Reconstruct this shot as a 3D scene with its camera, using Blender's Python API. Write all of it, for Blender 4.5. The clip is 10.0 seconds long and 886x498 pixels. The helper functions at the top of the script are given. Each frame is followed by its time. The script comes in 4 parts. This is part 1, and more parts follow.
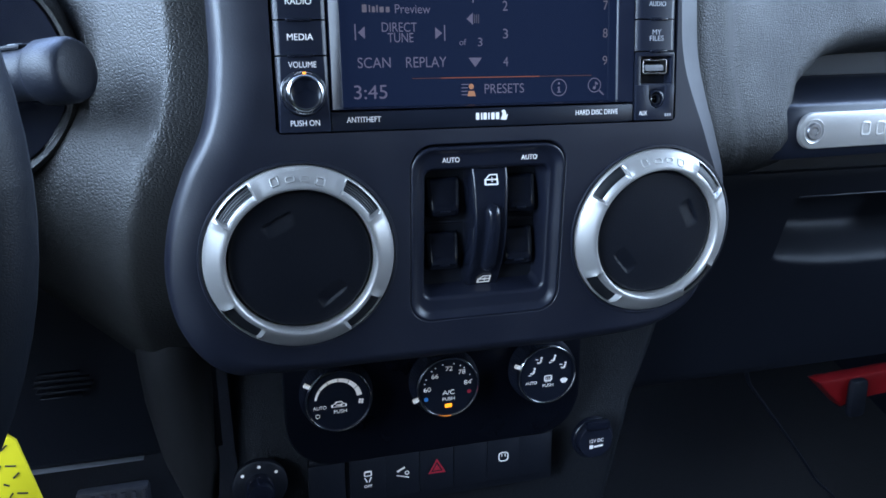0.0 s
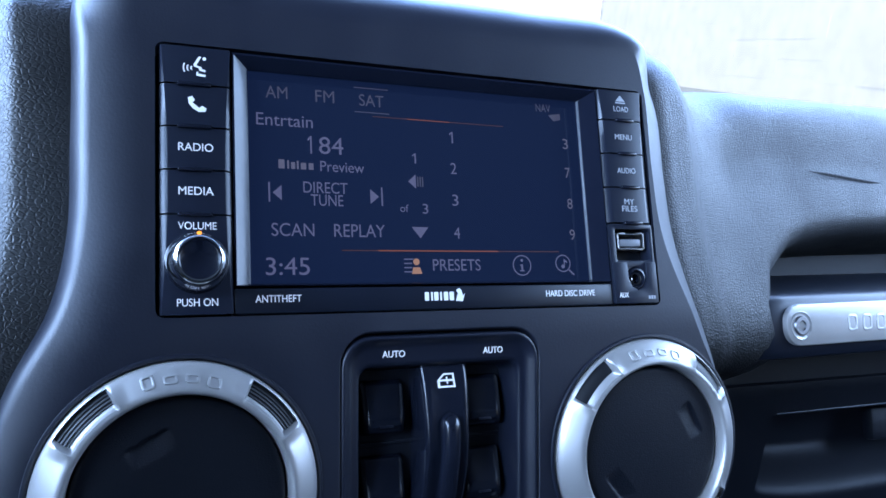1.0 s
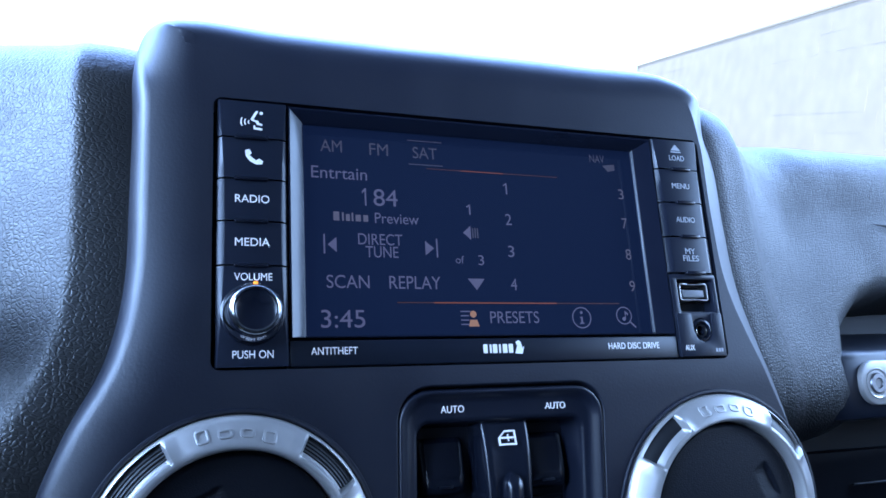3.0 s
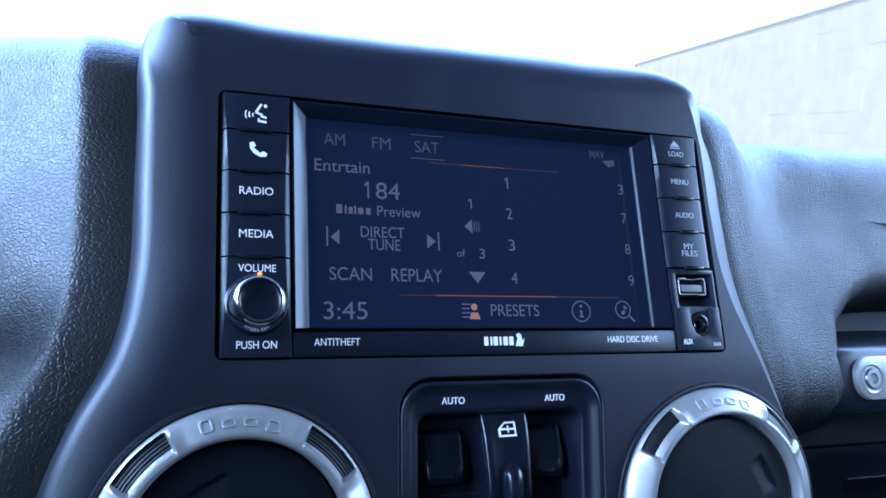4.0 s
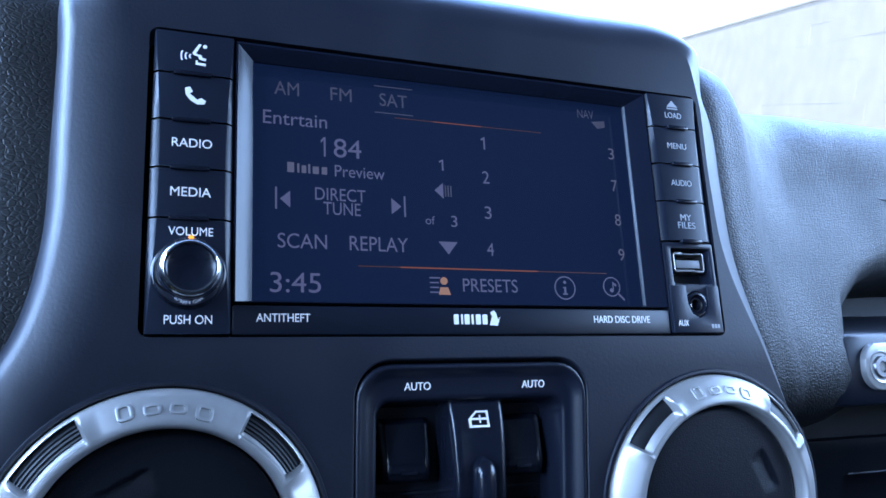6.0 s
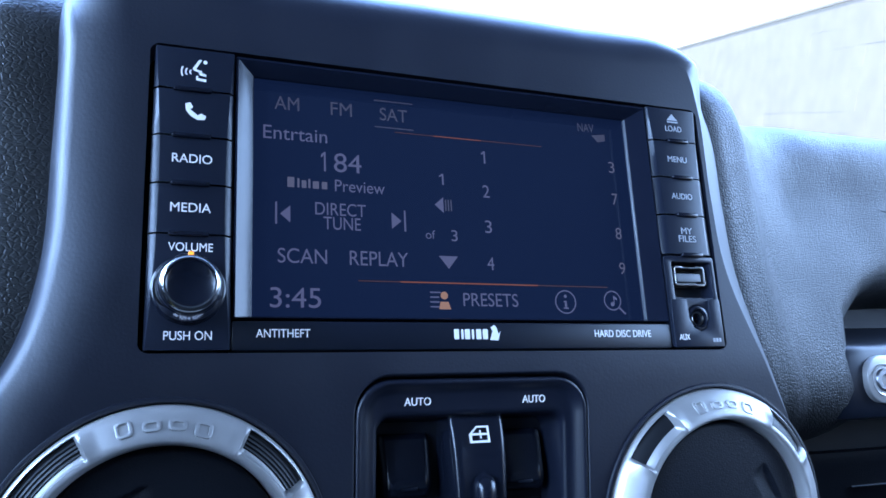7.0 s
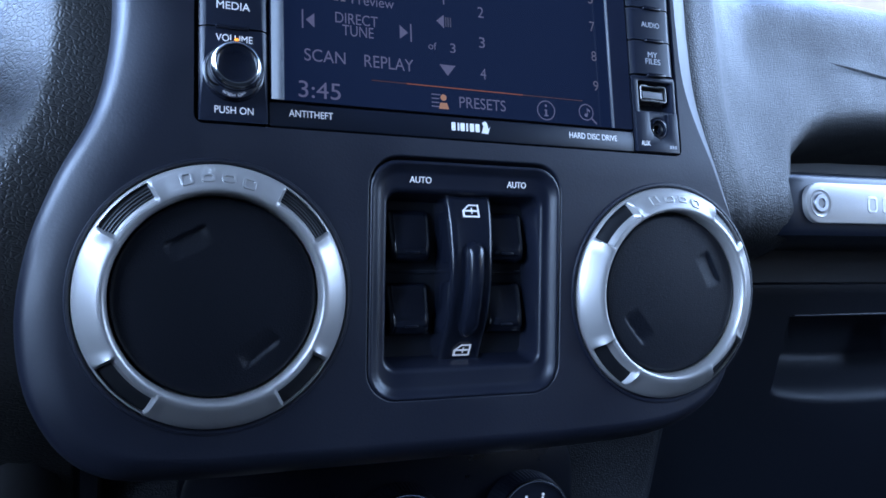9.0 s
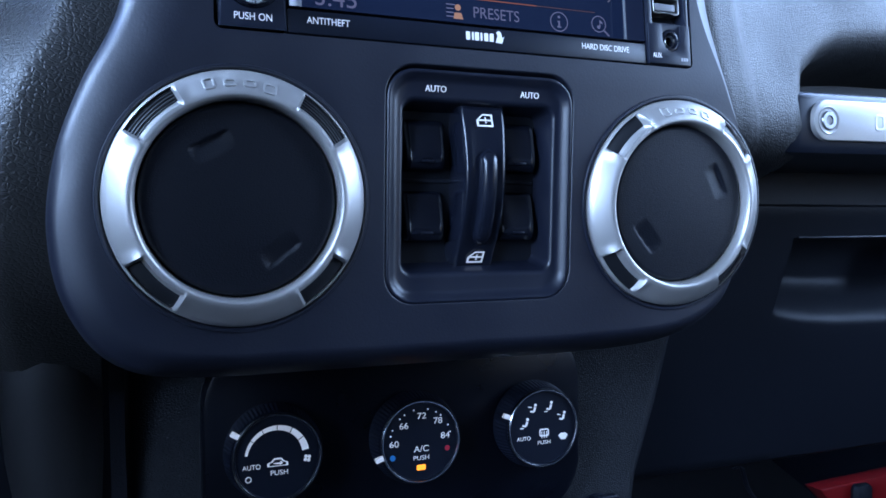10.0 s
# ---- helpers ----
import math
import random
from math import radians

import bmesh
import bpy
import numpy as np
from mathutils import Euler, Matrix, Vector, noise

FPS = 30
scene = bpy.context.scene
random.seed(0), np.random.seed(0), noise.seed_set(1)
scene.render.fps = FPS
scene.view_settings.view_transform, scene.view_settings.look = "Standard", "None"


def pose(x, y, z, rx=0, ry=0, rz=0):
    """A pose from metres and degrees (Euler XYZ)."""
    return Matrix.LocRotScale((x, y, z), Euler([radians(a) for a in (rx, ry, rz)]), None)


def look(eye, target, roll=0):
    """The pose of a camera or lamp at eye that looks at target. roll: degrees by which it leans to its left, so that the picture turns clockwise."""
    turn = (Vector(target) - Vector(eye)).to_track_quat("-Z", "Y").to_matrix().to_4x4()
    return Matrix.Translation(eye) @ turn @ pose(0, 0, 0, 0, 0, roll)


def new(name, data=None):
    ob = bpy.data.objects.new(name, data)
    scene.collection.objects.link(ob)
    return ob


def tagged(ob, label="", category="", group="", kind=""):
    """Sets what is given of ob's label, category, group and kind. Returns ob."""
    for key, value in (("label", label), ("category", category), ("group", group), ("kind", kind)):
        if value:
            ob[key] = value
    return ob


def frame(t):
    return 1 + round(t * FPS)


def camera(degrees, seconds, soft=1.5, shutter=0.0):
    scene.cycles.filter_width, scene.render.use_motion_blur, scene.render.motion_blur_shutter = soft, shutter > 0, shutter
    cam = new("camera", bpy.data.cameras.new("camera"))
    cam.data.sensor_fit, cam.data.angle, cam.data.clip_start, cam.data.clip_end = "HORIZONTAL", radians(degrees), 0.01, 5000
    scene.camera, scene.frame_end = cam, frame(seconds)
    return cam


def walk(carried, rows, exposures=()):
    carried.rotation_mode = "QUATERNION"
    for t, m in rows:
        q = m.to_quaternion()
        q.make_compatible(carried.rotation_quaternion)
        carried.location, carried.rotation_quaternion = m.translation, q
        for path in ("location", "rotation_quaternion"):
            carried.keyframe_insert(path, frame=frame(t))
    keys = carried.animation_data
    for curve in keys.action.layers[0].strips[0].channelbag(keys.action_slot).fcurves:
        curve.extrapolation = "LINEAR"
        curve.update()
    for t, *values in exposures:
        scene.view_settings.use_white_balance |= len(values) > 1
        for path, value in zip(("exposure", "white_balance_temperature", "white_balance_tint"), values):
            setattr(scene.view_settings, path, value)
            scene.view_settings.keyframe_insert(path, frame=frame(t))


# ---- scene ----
# The panel's own frame: x right, y into the dash, z up along the radio's face, which leans back; DASH is that of the lower dash.
LEAN, HEIGHT = 24.4, 1.25
PANEL = pose(0, 0, HEIGHT, -LEAN, 0, 0)
DASH = pose(0, 0, HEIGHT, -20.0, 0, 0)
cam = camera(59.4, 10.0, soft=1.6)
PATH = [
    (0, (-0.12295, -0.35310, -0.03209), (0.4000, 1.5407, -0.4063), -1.49),
    (0.5, (-0.14506, -0.27043, -0.05522), (0.6111, 1.5783, -0.1572), -2.23),
    (1, (-0.11337, -0.26359, -0.06361), (0.6723, 1.5531, 0.2237), -3.13),
    (1.5, (-0.10599, -0.22633, -0.06672), (0.6162, 1.5729, 0.4242), -3.65),
    (2, (-0.10000, -0.22733, -0.06771), (0.5820, 1.5815, 0.4452), -3.77),
    (2.5, (-0.10983, -0.24904, -0.07086), (0.5748, 1.5610, 0.4342), -3.77),
    (4, (-0.11928, -0.25445, -0.07499), (0.5776, 1.5549, 0.4158), -3.38),
    (4.5, (-0.11565, -0.24296, -0.07617), (0.5905, 1.5659, 0.4029), -3.21),
    (5, (-0.08521, -0.21617, -0.08679), (0.6322, 1.5931, 0.3737), -3.17),
    (5.5, (-0.08393, -0.21634, -0.07874), (0.6397, 1.5922, 0.3745), -3.05),
    (5.7, (-0.09538, -0.22111, -0.07692), (0.6247, 1.5887, 0.3770), -2.92),
    (6.8, (-0.10233, -0.22917, -0.06979), (0.6148, 1.5753, 0.4096), -2.94),
    (7, (-0.09912, -0.22578, -0.07213), (0.6143, 1.5798, 0.4085), -2.94),
    (7.5, (-0.09698, -0.22753, -0.07090), (0.6235, 1.5810, 0.3876), -2.70),
    (8, (-0.11283, -0.24434, -0.07778), (0.6166, 1.5725, 0.3310), -2.38),
    (8.5, (-0.13266, -0.27719, -0.09887), (0.6059, 1.5525, 0.2277), -2.12),
    (9, (-0.11888, -0.26184, -0.12266), (0.6252, 1.5769, 0.1328), -2.11),
    (9.5, (-0.11857, -0.26706, -0.12877), (0.6287, 1.5779, 0.0651), -2.34),
    (10, (-0.12593, -0.26659, -0.13671), (0.6095, 1.5901, -0.0274), -2.12),
]
walk(cam, [(t, PANEL @ look(eye, target, roll)) for t, eye, target, roll in PATH],
     exposures=[(0.0, 2.98, 7000, 10), (0.5, 3.0, 6600, 12), (1.5, 2.75, 5650, 13), (8.0, 2.78, 5650, 12), (9.0, 2.75, 6050, 14), (10.0, 3.0, 6000, 14)])

# ---- light ----
world = bpy.data.worlds.new("sky")
scene.world = world
world.use_nodes = True
wn, wl = world.node_tree.nodes, world.node_tree.links
sky = wn.new("ShaderNodeTexSky")
sky.sky_type, sky.sun_disc = "NISHITA", False
sky.sun_elevation, sky.sun_rotation = radians(60), radians(205)
wn["Background"].inputs["Strength"].default_value = 0.105
wl.new(sky.outputs["Color"], wn["Background"].inputs["Color"])
sun = new("sun", bpy.data.lights.new("sun", "SUN"))
sun.data.energy, sun.data.angle, sun.data.color = 2.5, radians(0.5), (1.0, 0.95, 0.88)
sun.matrix_basis = look((-4.23, -9.06, 17.3), (0, 0, 0))


def opening(name, m, across, high, watts, tint):
    """The sky's light in a window opening of the cabin."""
    lamp = new(name, bpy.data.lights.new(name, "AREA"))
    lamp.data.shape, lamp.data.size, lamp.data.size_y = "RECTANGLE", across, high
    lamp.data.energy, lamp.data.color = watts, tint
    lamp.matrix_basis = m
    return lamp


SIDE_TINT, FRONT_TINT = (0.455, 0.665, 1.0), (0.30, 0.50, 1.0)
opening("driver_window_light", look((-0.73, -0.10, 1.53), (0.0, 0.0, 1.29)), 0.92, 0.34, 4.8, SIDE_TINT)
opening("windscreen_light", look((0.0, 0.315, 1.50), (0.0, 0.05, 1.28)), 1.30, 0.15, 2.5, FRONT_TINT)
opening("passenger_window_light", look((0.73, -0.02, 1.50), (-0.1, 0.0, 1.30)), 0.75, 0.38, 1.8, SIDE_TINT)


# ---- materials ----
def material(name, base, rough=0.5, metal=0.0, spec=0.5, grain=0.0, grain_size=0.001, leather=0.0, leather_size=0.002,
             mottle=0.0, mottle_size=0.05, coat=0.0, emit=None, strength=0.0, rough_var=0.0):
    """A surface: base colour, mottled at one scale, with a fine grain and a leather-like relief."""
    m = bpy.data.materials.new(name)
    m.use_nodes = True
    n, l = m.node_tree.nodes, m.node_tree.links
    b = n["Principled BSDF"]
    b.inputs["Base Color"].default_value = (*base, 1)
    b.inputs["Roughness"].default_value, b.inputs["Metallic"].default_value = rough, metal
    b.inputs["Specular IOR Level"].default_value, b.inputs["Coat Weight"].default_value = spec, coat
    b.inputs["Coat Roughness"].default_value = 0.08
    if emit:
        b.inputs["Emission Color"].default_value, b.inputs["Emission Strength"].default_value = (*emit, 1), strength
    place = n.new("ShaderNodeTexCoord")
    if mottle or rough_var:
        t = n.new("ShaderNodeTexNoise")
        t.inputs["Scale"].default_value, t.inputs["Detail"].default_value = 1 / mottle_size, 6
        l.new(place.outputs["Object"], t.inputs["Vector"])
        if mottle:
            mix = n.new("ShaderNodeMix")
            mix.data_type = "RGBA"
            l.new(t.outputs["Fac"], mix.inputs["Factor"])
            mix.inputs["A"].default_value = (*[c * (1 - mottle) for c in base], 1)
            mix.inputs["B"].default_value = (*[min(1, c * (1 + mottle)) for c in base], 1)
            l.new(mix.outputs["Result"], b.inputs["Base Color"])
        if rough_var:
            r = n.new("ShaderNodeMapRange")
            r.inputs["From Min"].default_value, r.inputs["From Max"].default_value = 0.3, 0.7
            r.inputs["To Min"].default_value, r.inputs["To Max"].default_value = rough - rough_var, rough + rough_var
            l.new(t.outputs["Fac"], r.inputs["Value"])
            l.new(r.outputs["Result"], b.inputs["Roughness"])
    last = None
    if leather:
        # pebbles drawn out a little crosswise, their creases wandering
        warp = n.new("ShaderNodeTexNoise")
        warp.inputs["Scale"].default_value, warp.inputs["Detail"].default_value = 0.45 / leather_size, 2
        l.new(place.outputs["Object"], warp.inputs["Vector"])
        add = n.new("ShaderNodeVectorMath")
        add.operation = "MULTIPLY_ADD"
        add.inputs[1].default_value = (1.0 * leather_size,) * 3
        l.new(warp.outputs["Color"], add.inputs[0])
        l.new(place.outputs["Object"], add.inputs[2])
        squeeze = n.new("ShaderNodeMapping")
        squeeze.inputs["Scale"].default_value = (0.85, 1.0, 1.1)
        l.new(add.outputs["Vector"], squeeze.inputs["Vector"])
        v = n.new("ShaderNodeTexVoronoi")
        v.feature = "DISTANCE_TO_EDGE"
        v.inputs["Scale"].default_value = 1 / leather_size
        l.new(squeeze.outputs["Vector"], v.inputs["Vector"])
        # flat pebble tops with narrow creases between them
        top = n.new("ShaderNodeMapRange")
        top.interpolation_type = "SMOOTHSTEP"
        top.inputs["From Max"].default_value = 0.24
        l.new(v.outputs["Distance"], top.inputs["Value"])
        last = n.new("ShaderNodeBump")
        last.inputs["Strength"].default_value, last.inputs["Distance"].default_value = leather, leather_size * 0.14
        l.new(top.outputs["Result"], last.inputs["Height"])
    if grain:
        t2 = n.new("ShaderNodeTexNoise")
        t2.inputs["Scale"].default_value, t2.inputs["Detail"].default_value = 1 / grain_size, 3
        l.new(place.outputs["Object"], t2.inputs["Vector"])
        b2 = n.new("ShaderNodeBump")
        b2.inputs["Strength"].default_value, b2.inputs["Distance"].default_value = grain, grain_size * 0.25
        l.new(t2.outputs["Fac"], b2.inputs["Height"])
        if last:
            l.new(last.outputs["Normal"], b2.inputs["Normal"])
        last = b2
    if last:
        l.new(last.outputs["Normal"], b.inputs["Normal"])
    return m


BEZEL = material("satin_black_plastic", (0.0050, 0.0068, 0.0160), 0.47, spec=0.75, grain=0.25, grain_size=0.0009, mottle=0.12, mottle_size=0.03, rough_var=0.05)
GRAINED = material("grained_black_plastic", (0.0075, 0.0088, 0.0120), 0.5, spec=0.35, leather=0.8, leather_size=0.0013, mottle=0.15, mottle_size=0.04)
FASCIA = material("polished_black_plastic", (0.0028, 0.0036, 0.0068), 0.30, spec=0.25, mottle=0.15, mottle_size=0.03, rough_var=0.05)
TONGUE = material("grey_socket_tongue", (0.20, 0.20, 0.21), 0.4)
DARK = material("matt_black_plastic", (0.0050, 0.0064, 0.0110), 0.55, spec=0.35, grain=0.3, grain_size=0.001, mottle=0.2, mottle_size=0.05)
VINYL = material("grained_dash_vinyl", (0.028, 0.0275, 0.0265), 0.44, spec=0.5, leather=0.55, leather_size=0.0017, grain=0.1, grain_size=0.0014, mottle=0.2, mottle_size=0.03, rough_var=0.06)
# finer grain; darker base stands in for weaker light on the passenger side
VINYL_FINE_SHADED = material("fine_grained_dash_vinyl_shaded", (0.0145, 0.0145, 0.0145), 0.48, spec=0.34, leather=0.8, leather_size=0.0014, grain=0.1, grain_size=0.0014, mottle=0.2, mottle_size=0.03, rough_var=0.06)
VINYL_SMOOTH = material("smooth_grey_trim", (0.020, 0.020, 0.021), 0.5, spec=0.45, grain=0.2, grain_size=0.0012, mottle=0.2, mottle_size=0.03)
GLOSS = material("gloss_black_plastic", (0.0078, 0.0096, 0.0168), 0.22, mottle=0.15, mottle_size=0.02, rough_var=0.04)
BUTTON = material("button_black_plastic", (0.0102, 0.0130, 0.0234), 0.34, spec=0.4, grain=0.15, grain_size=0.0005, mottle=0.1, mottle_size=0.02)
PIANO = material("piano_black_plastic", (0.0074, 0.0096, 0.0192), 0.20, spec=0.4, mottle=0.15, mottle_size=0.02, rough_var=0.03)
DIAL = material("dial_black_plastic", (0.0072, 0.0094, 0.0168), 0.35, spec=0.35, mottle=0.15, mottle_size=0.02)
ROCKER = material("worn_rocker_plastic", (0.0060, 0.0074, 0.0130), 0.22, spec=0.6, mottle=0.15, mottle_size=0.01, rough_var=0.05)
GRAINED_FINE = material("fine_grained_black", (0.0044, 0.0055, 0.0095), 0.50, spec=0.30, leather=0.3, leather_size=0.0009, mottle=0.12, mottle_size=0.02)
GLOSS_SATIN = material("semi_gloss_black", (0.0086, 0.0106, 0.0198), 0.36, mottle=0.12, mottle_size=0.02, rough_var=0.05)
DARK_SATIN = material("satin_dark_plastic", (0.0062, 0.0078, 0.0130), 0.5, spec=0.35, leather=0.25, leather_size=0.0015, mottle=0.15, mottle_size=0.05)
SILVER = material("satin_silver_paint", (0.50, 0.48, 0.46), 0.42, metal=0.65, grain=0.08, grain_size=0.0004, mottle=0.05, mottle_size=0.02, rough_var=0.04)
# pale grey for thin strips that stand in for lit edges
EDGE_HIGHLIGHT = material("edge_highlight_grey", (0.16, 0.165, 0.18), 0.45)
CHROME = material("chrome", (0.78, 0.79, 0.80), 0.16, metal=1.0)
STEEL = material("port_steel", (0.36, 0.35, 0.34), 0.30, metal=1.0, mottle=0.15, mottle_size=0.004)
BOLT = material("dark_bolt_steel", (0.20, 0.20, 0.21), 0.35, metal=0.9)
RUBBER = material("ribbed_rubber", (0.006, 0.0068, 0.009), 0.5)
PEDAL = material("worn_pedal_rubber", (0.05, 0.05, 0.055), 0.6, mottle=0.3, mottle_size=0.01)
SCREEN = material("screen_glass", (0.004, 0.0052, 0.009), 0.07, spec=0.35, rough_var=0.02, mottle_size=0.03, emit=(0.14, 0.30, 1.0), strength=0.0056)
LCD = material("screen_writing", (0.02, 0.02, 0.02), 0.3, emit=(0.35, 0.37, 0.74), strength=0.034)
LCD_DIM = material("screen_writing_dim", (0.02, 0.02, 0.02), 0.3, emit=(0.37, 0.38, 0.70), strength=0.018)
LCD_MID = material("screen_writing_mid", (0.02, 0.02, 0.02), 0.3, emit=(0.40, 0.40, 0.66), strength=0.031)
LCD_RED_DIM = material("screen_line_dim", (0.02, 0.01, 0.01), 0.3, emit=(0.55, 0.22, 0.14), strength=0.016)
LCD_RED = material("screen_line", (0.02, 0.01, 0.01), 0.3, emit=(0.75, 0.22, 0.10), strength=0.04)
LCD_TAN = material("screen_icon_tan", (0.02, 0.01, 0.01), 0.3, emit=(0.75, 0.42, 0.30), strength=0.06)
# white print with a weak glow added to lift its brightness
PRINT = material("white_legend_added_glow", (0.75, 0.75, 0.77), 0.5, emit=(0.9, 0.95, 1.0), strength=0.03)
PRINT_DIM = material("grey_print", (0.42, 0.42, 0.44), 0.5)
RED_PRINT = material("red_print", (0.45, 0.02, 0.04), 0.5)
BLUE_PRINT = material("blue_print", (0.04, 0.25, 0.6), 0.5)
AMBER = material("amber_lamp", (0.6, 0.2, 0.02), 0.4, emit=(1.0, 0.30, 0.02), strength=0.24)
RED_PAINT = material("red_body_paint", (0.26, 0.008, 0.010), 0.35, coat=0.6, mottle=0.06, mottle_size=0.2)
YELLOW = material("yellow_tag_plastic", (0.75, 0.62, 0.02), 0.45, mottle=0.06, mottle_size=0.01)
INK = material("black_ink", (0.02, 0.02, 0.02), 0.6)
LINER = material("dark_headliner", (0.022, 0.022, 0.024), 0.9, grain=0.4, grain_size=0.002, mottle=0.1, mottle_size=0.1)
CARPET = material("black_carpet", (0.0028, 0.003, 0.004), 0.95, grain=1.0, grain_size=0.003, mottle=0.3, mottle_size=0.02)
RIM = material("wheel_leather", (0.0045, 0.0058, 0.0085), 0.45, spec=0.32, leather=0.2, leather_size=0.0012, mottle=0.15, mottle_size=0.02)
ASPHALT = material("asphalt", (0.09, 0.087, 0.083), 0.9, grain=0.8, grain_size=0.02, mottle=0.25, mottle_size=1.5)
MORTAR = material("mortar", (0.44, 0.405, 0.34), 0.95, grain=0.6, grain_size=0.01, mottle=0.15, mottle_size=0.3)


def wall_surface():
    """Painted split-faced block: mottled over the whole wall, each block a little lighter or darker."""
    m = bpy.data.materials.new("painted_block_wall")
    m.use_nodes = True
    n, l = m.node_tree.nodes, m.node_tree.links
    shader, place, who = n["Principled BSDF"], n.new("ShaderNodeNewGeometry"), n.new("ShaderNodeObjectInfo")
    shader.inputs["Roughness"].default_value = 0.9
    big, small = n.new("ShaderNodeTexNoise"), n.new("ShaderNodeTexNoise")
    for tex, size in ((big, 0.35), (small, 0.13)):
        tex.inputs["Scale"].default_value, tex.inputs["Detail"].default_value = 1 / size, 6
        l.new(place.outputs["Position"], tex.inputs["Vector"])
    add = n.new("ShaderNodeMath")
    add.operation = "MULTIPLY_ADD"
    l.new(who.outputs["Random"], add.inputs[0])
    add.inputs[1].default_value = 0.06
    l.new(big.outputs["Fac"], add.inputs[2])
    ramp = n.new("ShaderNodeValToRGB")
    ramp.color_ramp.elements[0].position, ramp.color_ramp.elements[0].color = 0.3, (0.50, 0.455, 0.365, 1)
    ramp.color_ramp.elements[1].position, ramp.color_ramp.elements[1].color = 0.9, (0.62, 0.565, 0.455, 1)
    l.new(add.outputs[0], ramp.inputs["Fac"])
    l.new(ramp.outputs["Color"], shader.inputs["Base Color"])
    bump = n.new("ShaderNodeBump")
    bump.inputs["Strength"].default_value, bump.inputs["Distance"].default_value = 0.3, 0.012
    l.new(small.outputs["Fac"], bump.inputs["Height"])
    l.new(bump.outputs["Normal"], shader.inputs["Normal"])
    return m


WALL = wall_surface()
LEAF = material("leaf", (0.30, 0.31, 0.10), 0.6, mottle=0.4, mottle_size=0.8)
BARK = material("bark", (0.12, 0.09, 0.06), 0.9, grain=1.0, grain_size=0.03, mottle=0.3, mottle_size=0.2)

GLASS = bpy.data.materials.new("windscreen_glass")
GLASS.use_nodes = True
gn, gl = GLASS.node_tree.nodes, GLASS.node_tree.links
clear, shine, both = gn.new("ShaderNodeBsdfTransparent"), gn.new("ShaderNodeBsdfGlossy"), gn.new("ShaderNodeMixShader")
shine.inputs["Roughness"].default_value, both.inputs["Fac"].default_value = 0.02, 0.05
gl.new(clear.outputs[0], both.inputs[1]), gl.new(shine.outputs[0], both.inputs[2])
gl.new(both.outputs[0], gn["Material Output"].inputs["Surface"])

# ---- building blocks; lengths in millimetres of the panel's frame unless said otherwise ----
MM = 0.001


def finish(name, me, mat, parent, label="", smooth=40.0):
    if mat:
        me.materials.append(mat)
    if smooth:
        me.shade_smooth()
        me.set_sharp_from_angle(angle=radians(smooth))
    ob = new(name, me)
    ob.parent = parent
    return tagged(ob, label) if label else ob


def part(name, bm, mat, parent, label="", smooth=40.0, scale=MM):
    """Links a bmesh, in millimetres, as one mesh under a thing or a part."""
    bmesh.ops.recalc_face_normals(bm, faces=bm.faces)
    me = bpy.data.meshes.new(name)
    for v in bm.verts:
        v.co *= scale
    bm.to_mesh(me)
    bm.free()
    return finish(name, me, mat, parent, label, smooth)


def thing(name, place, label, category, group="", kind="", m=DASH, tilt=0.0):
    """An empty at a thing's base, in the panel's frame, tilted about x."""
    ob = new(name)
    ob.empty_display_size = 0.02
    ob.matrix_basis = m @ Matrix.Translation(Vector(place) * MM) @ pose(0, 0, 0, tilt)
    return tagged(ob, label, category, group, kind)


def box(bm, x0, x1, y0, y1, z0, z1, bevel=0.0, steps=2):
    made = bmesh.ops.create_cube(bm, size=1.0)["verts"]
    for v in made:
        v.co = Vector(((x0 + x1) / 2 + v.co.x * (x1 - x0), (y0 + y1) / 2 + v.co.y * (y1 - y0), (z0 + z1) / 2 + v.co.z * (z1 - z0)))
    if bevel:
        edges = list({e for v in made for e in v.link_edges})
        bmesh.ops.bevel(bm, geom=edges, offset=bevel, segments=steps, affect="EDGES", profile=0.5)
    return bm


def boxed(*args, **kw):
    return box(bmesh.new(), *args, **kw)


def lathe(profile, n=64, cx=0.0, cz=0.0, shape=None):
    """A turned form about the y axis: profile of (radius, y); shape(angle, radius, y) may move a point."""
    bm = bmesh.new()
    rings = []
    for r, y in profile:
        if r < 1e-6:
            rings.append([bm.verts.new((cx, y, cz))] * n)
            continue
        ring = []
        for k in range(n):
            a = 2 * math.pi * k / n
            rr, yy = shape(a, r, y) if shape else (r, y)
            ring.append(bm.verts.new((cx + rr * math.cos(a), yy, cz + rr * math.sin(a))))
        rings.append(ring)
    for p, q in zip(rings, rings[1:]):
        for k in range(n):
            face = list(dict.fromkeys((p[k], p[(k + 1) % n], q[(k + 1) % n], q[k])))
            if len(face) > 2:
                bm.faces.new(face)
    return bm


def loft(rows, closed=False):
    """A skin over rows of points."""
    bm = bmesh.new()
    rings = [[bm.verts.new(p) for p in row] for row in rows]
    for p, q in zip(rings, rings[1:]):
        n = len(p)
        for k in range(n if closed else n - 1):
            bm.faces.new((p[k], p[(k + 1) % n], q[(k + 1) % n], q[k]))
    return bm


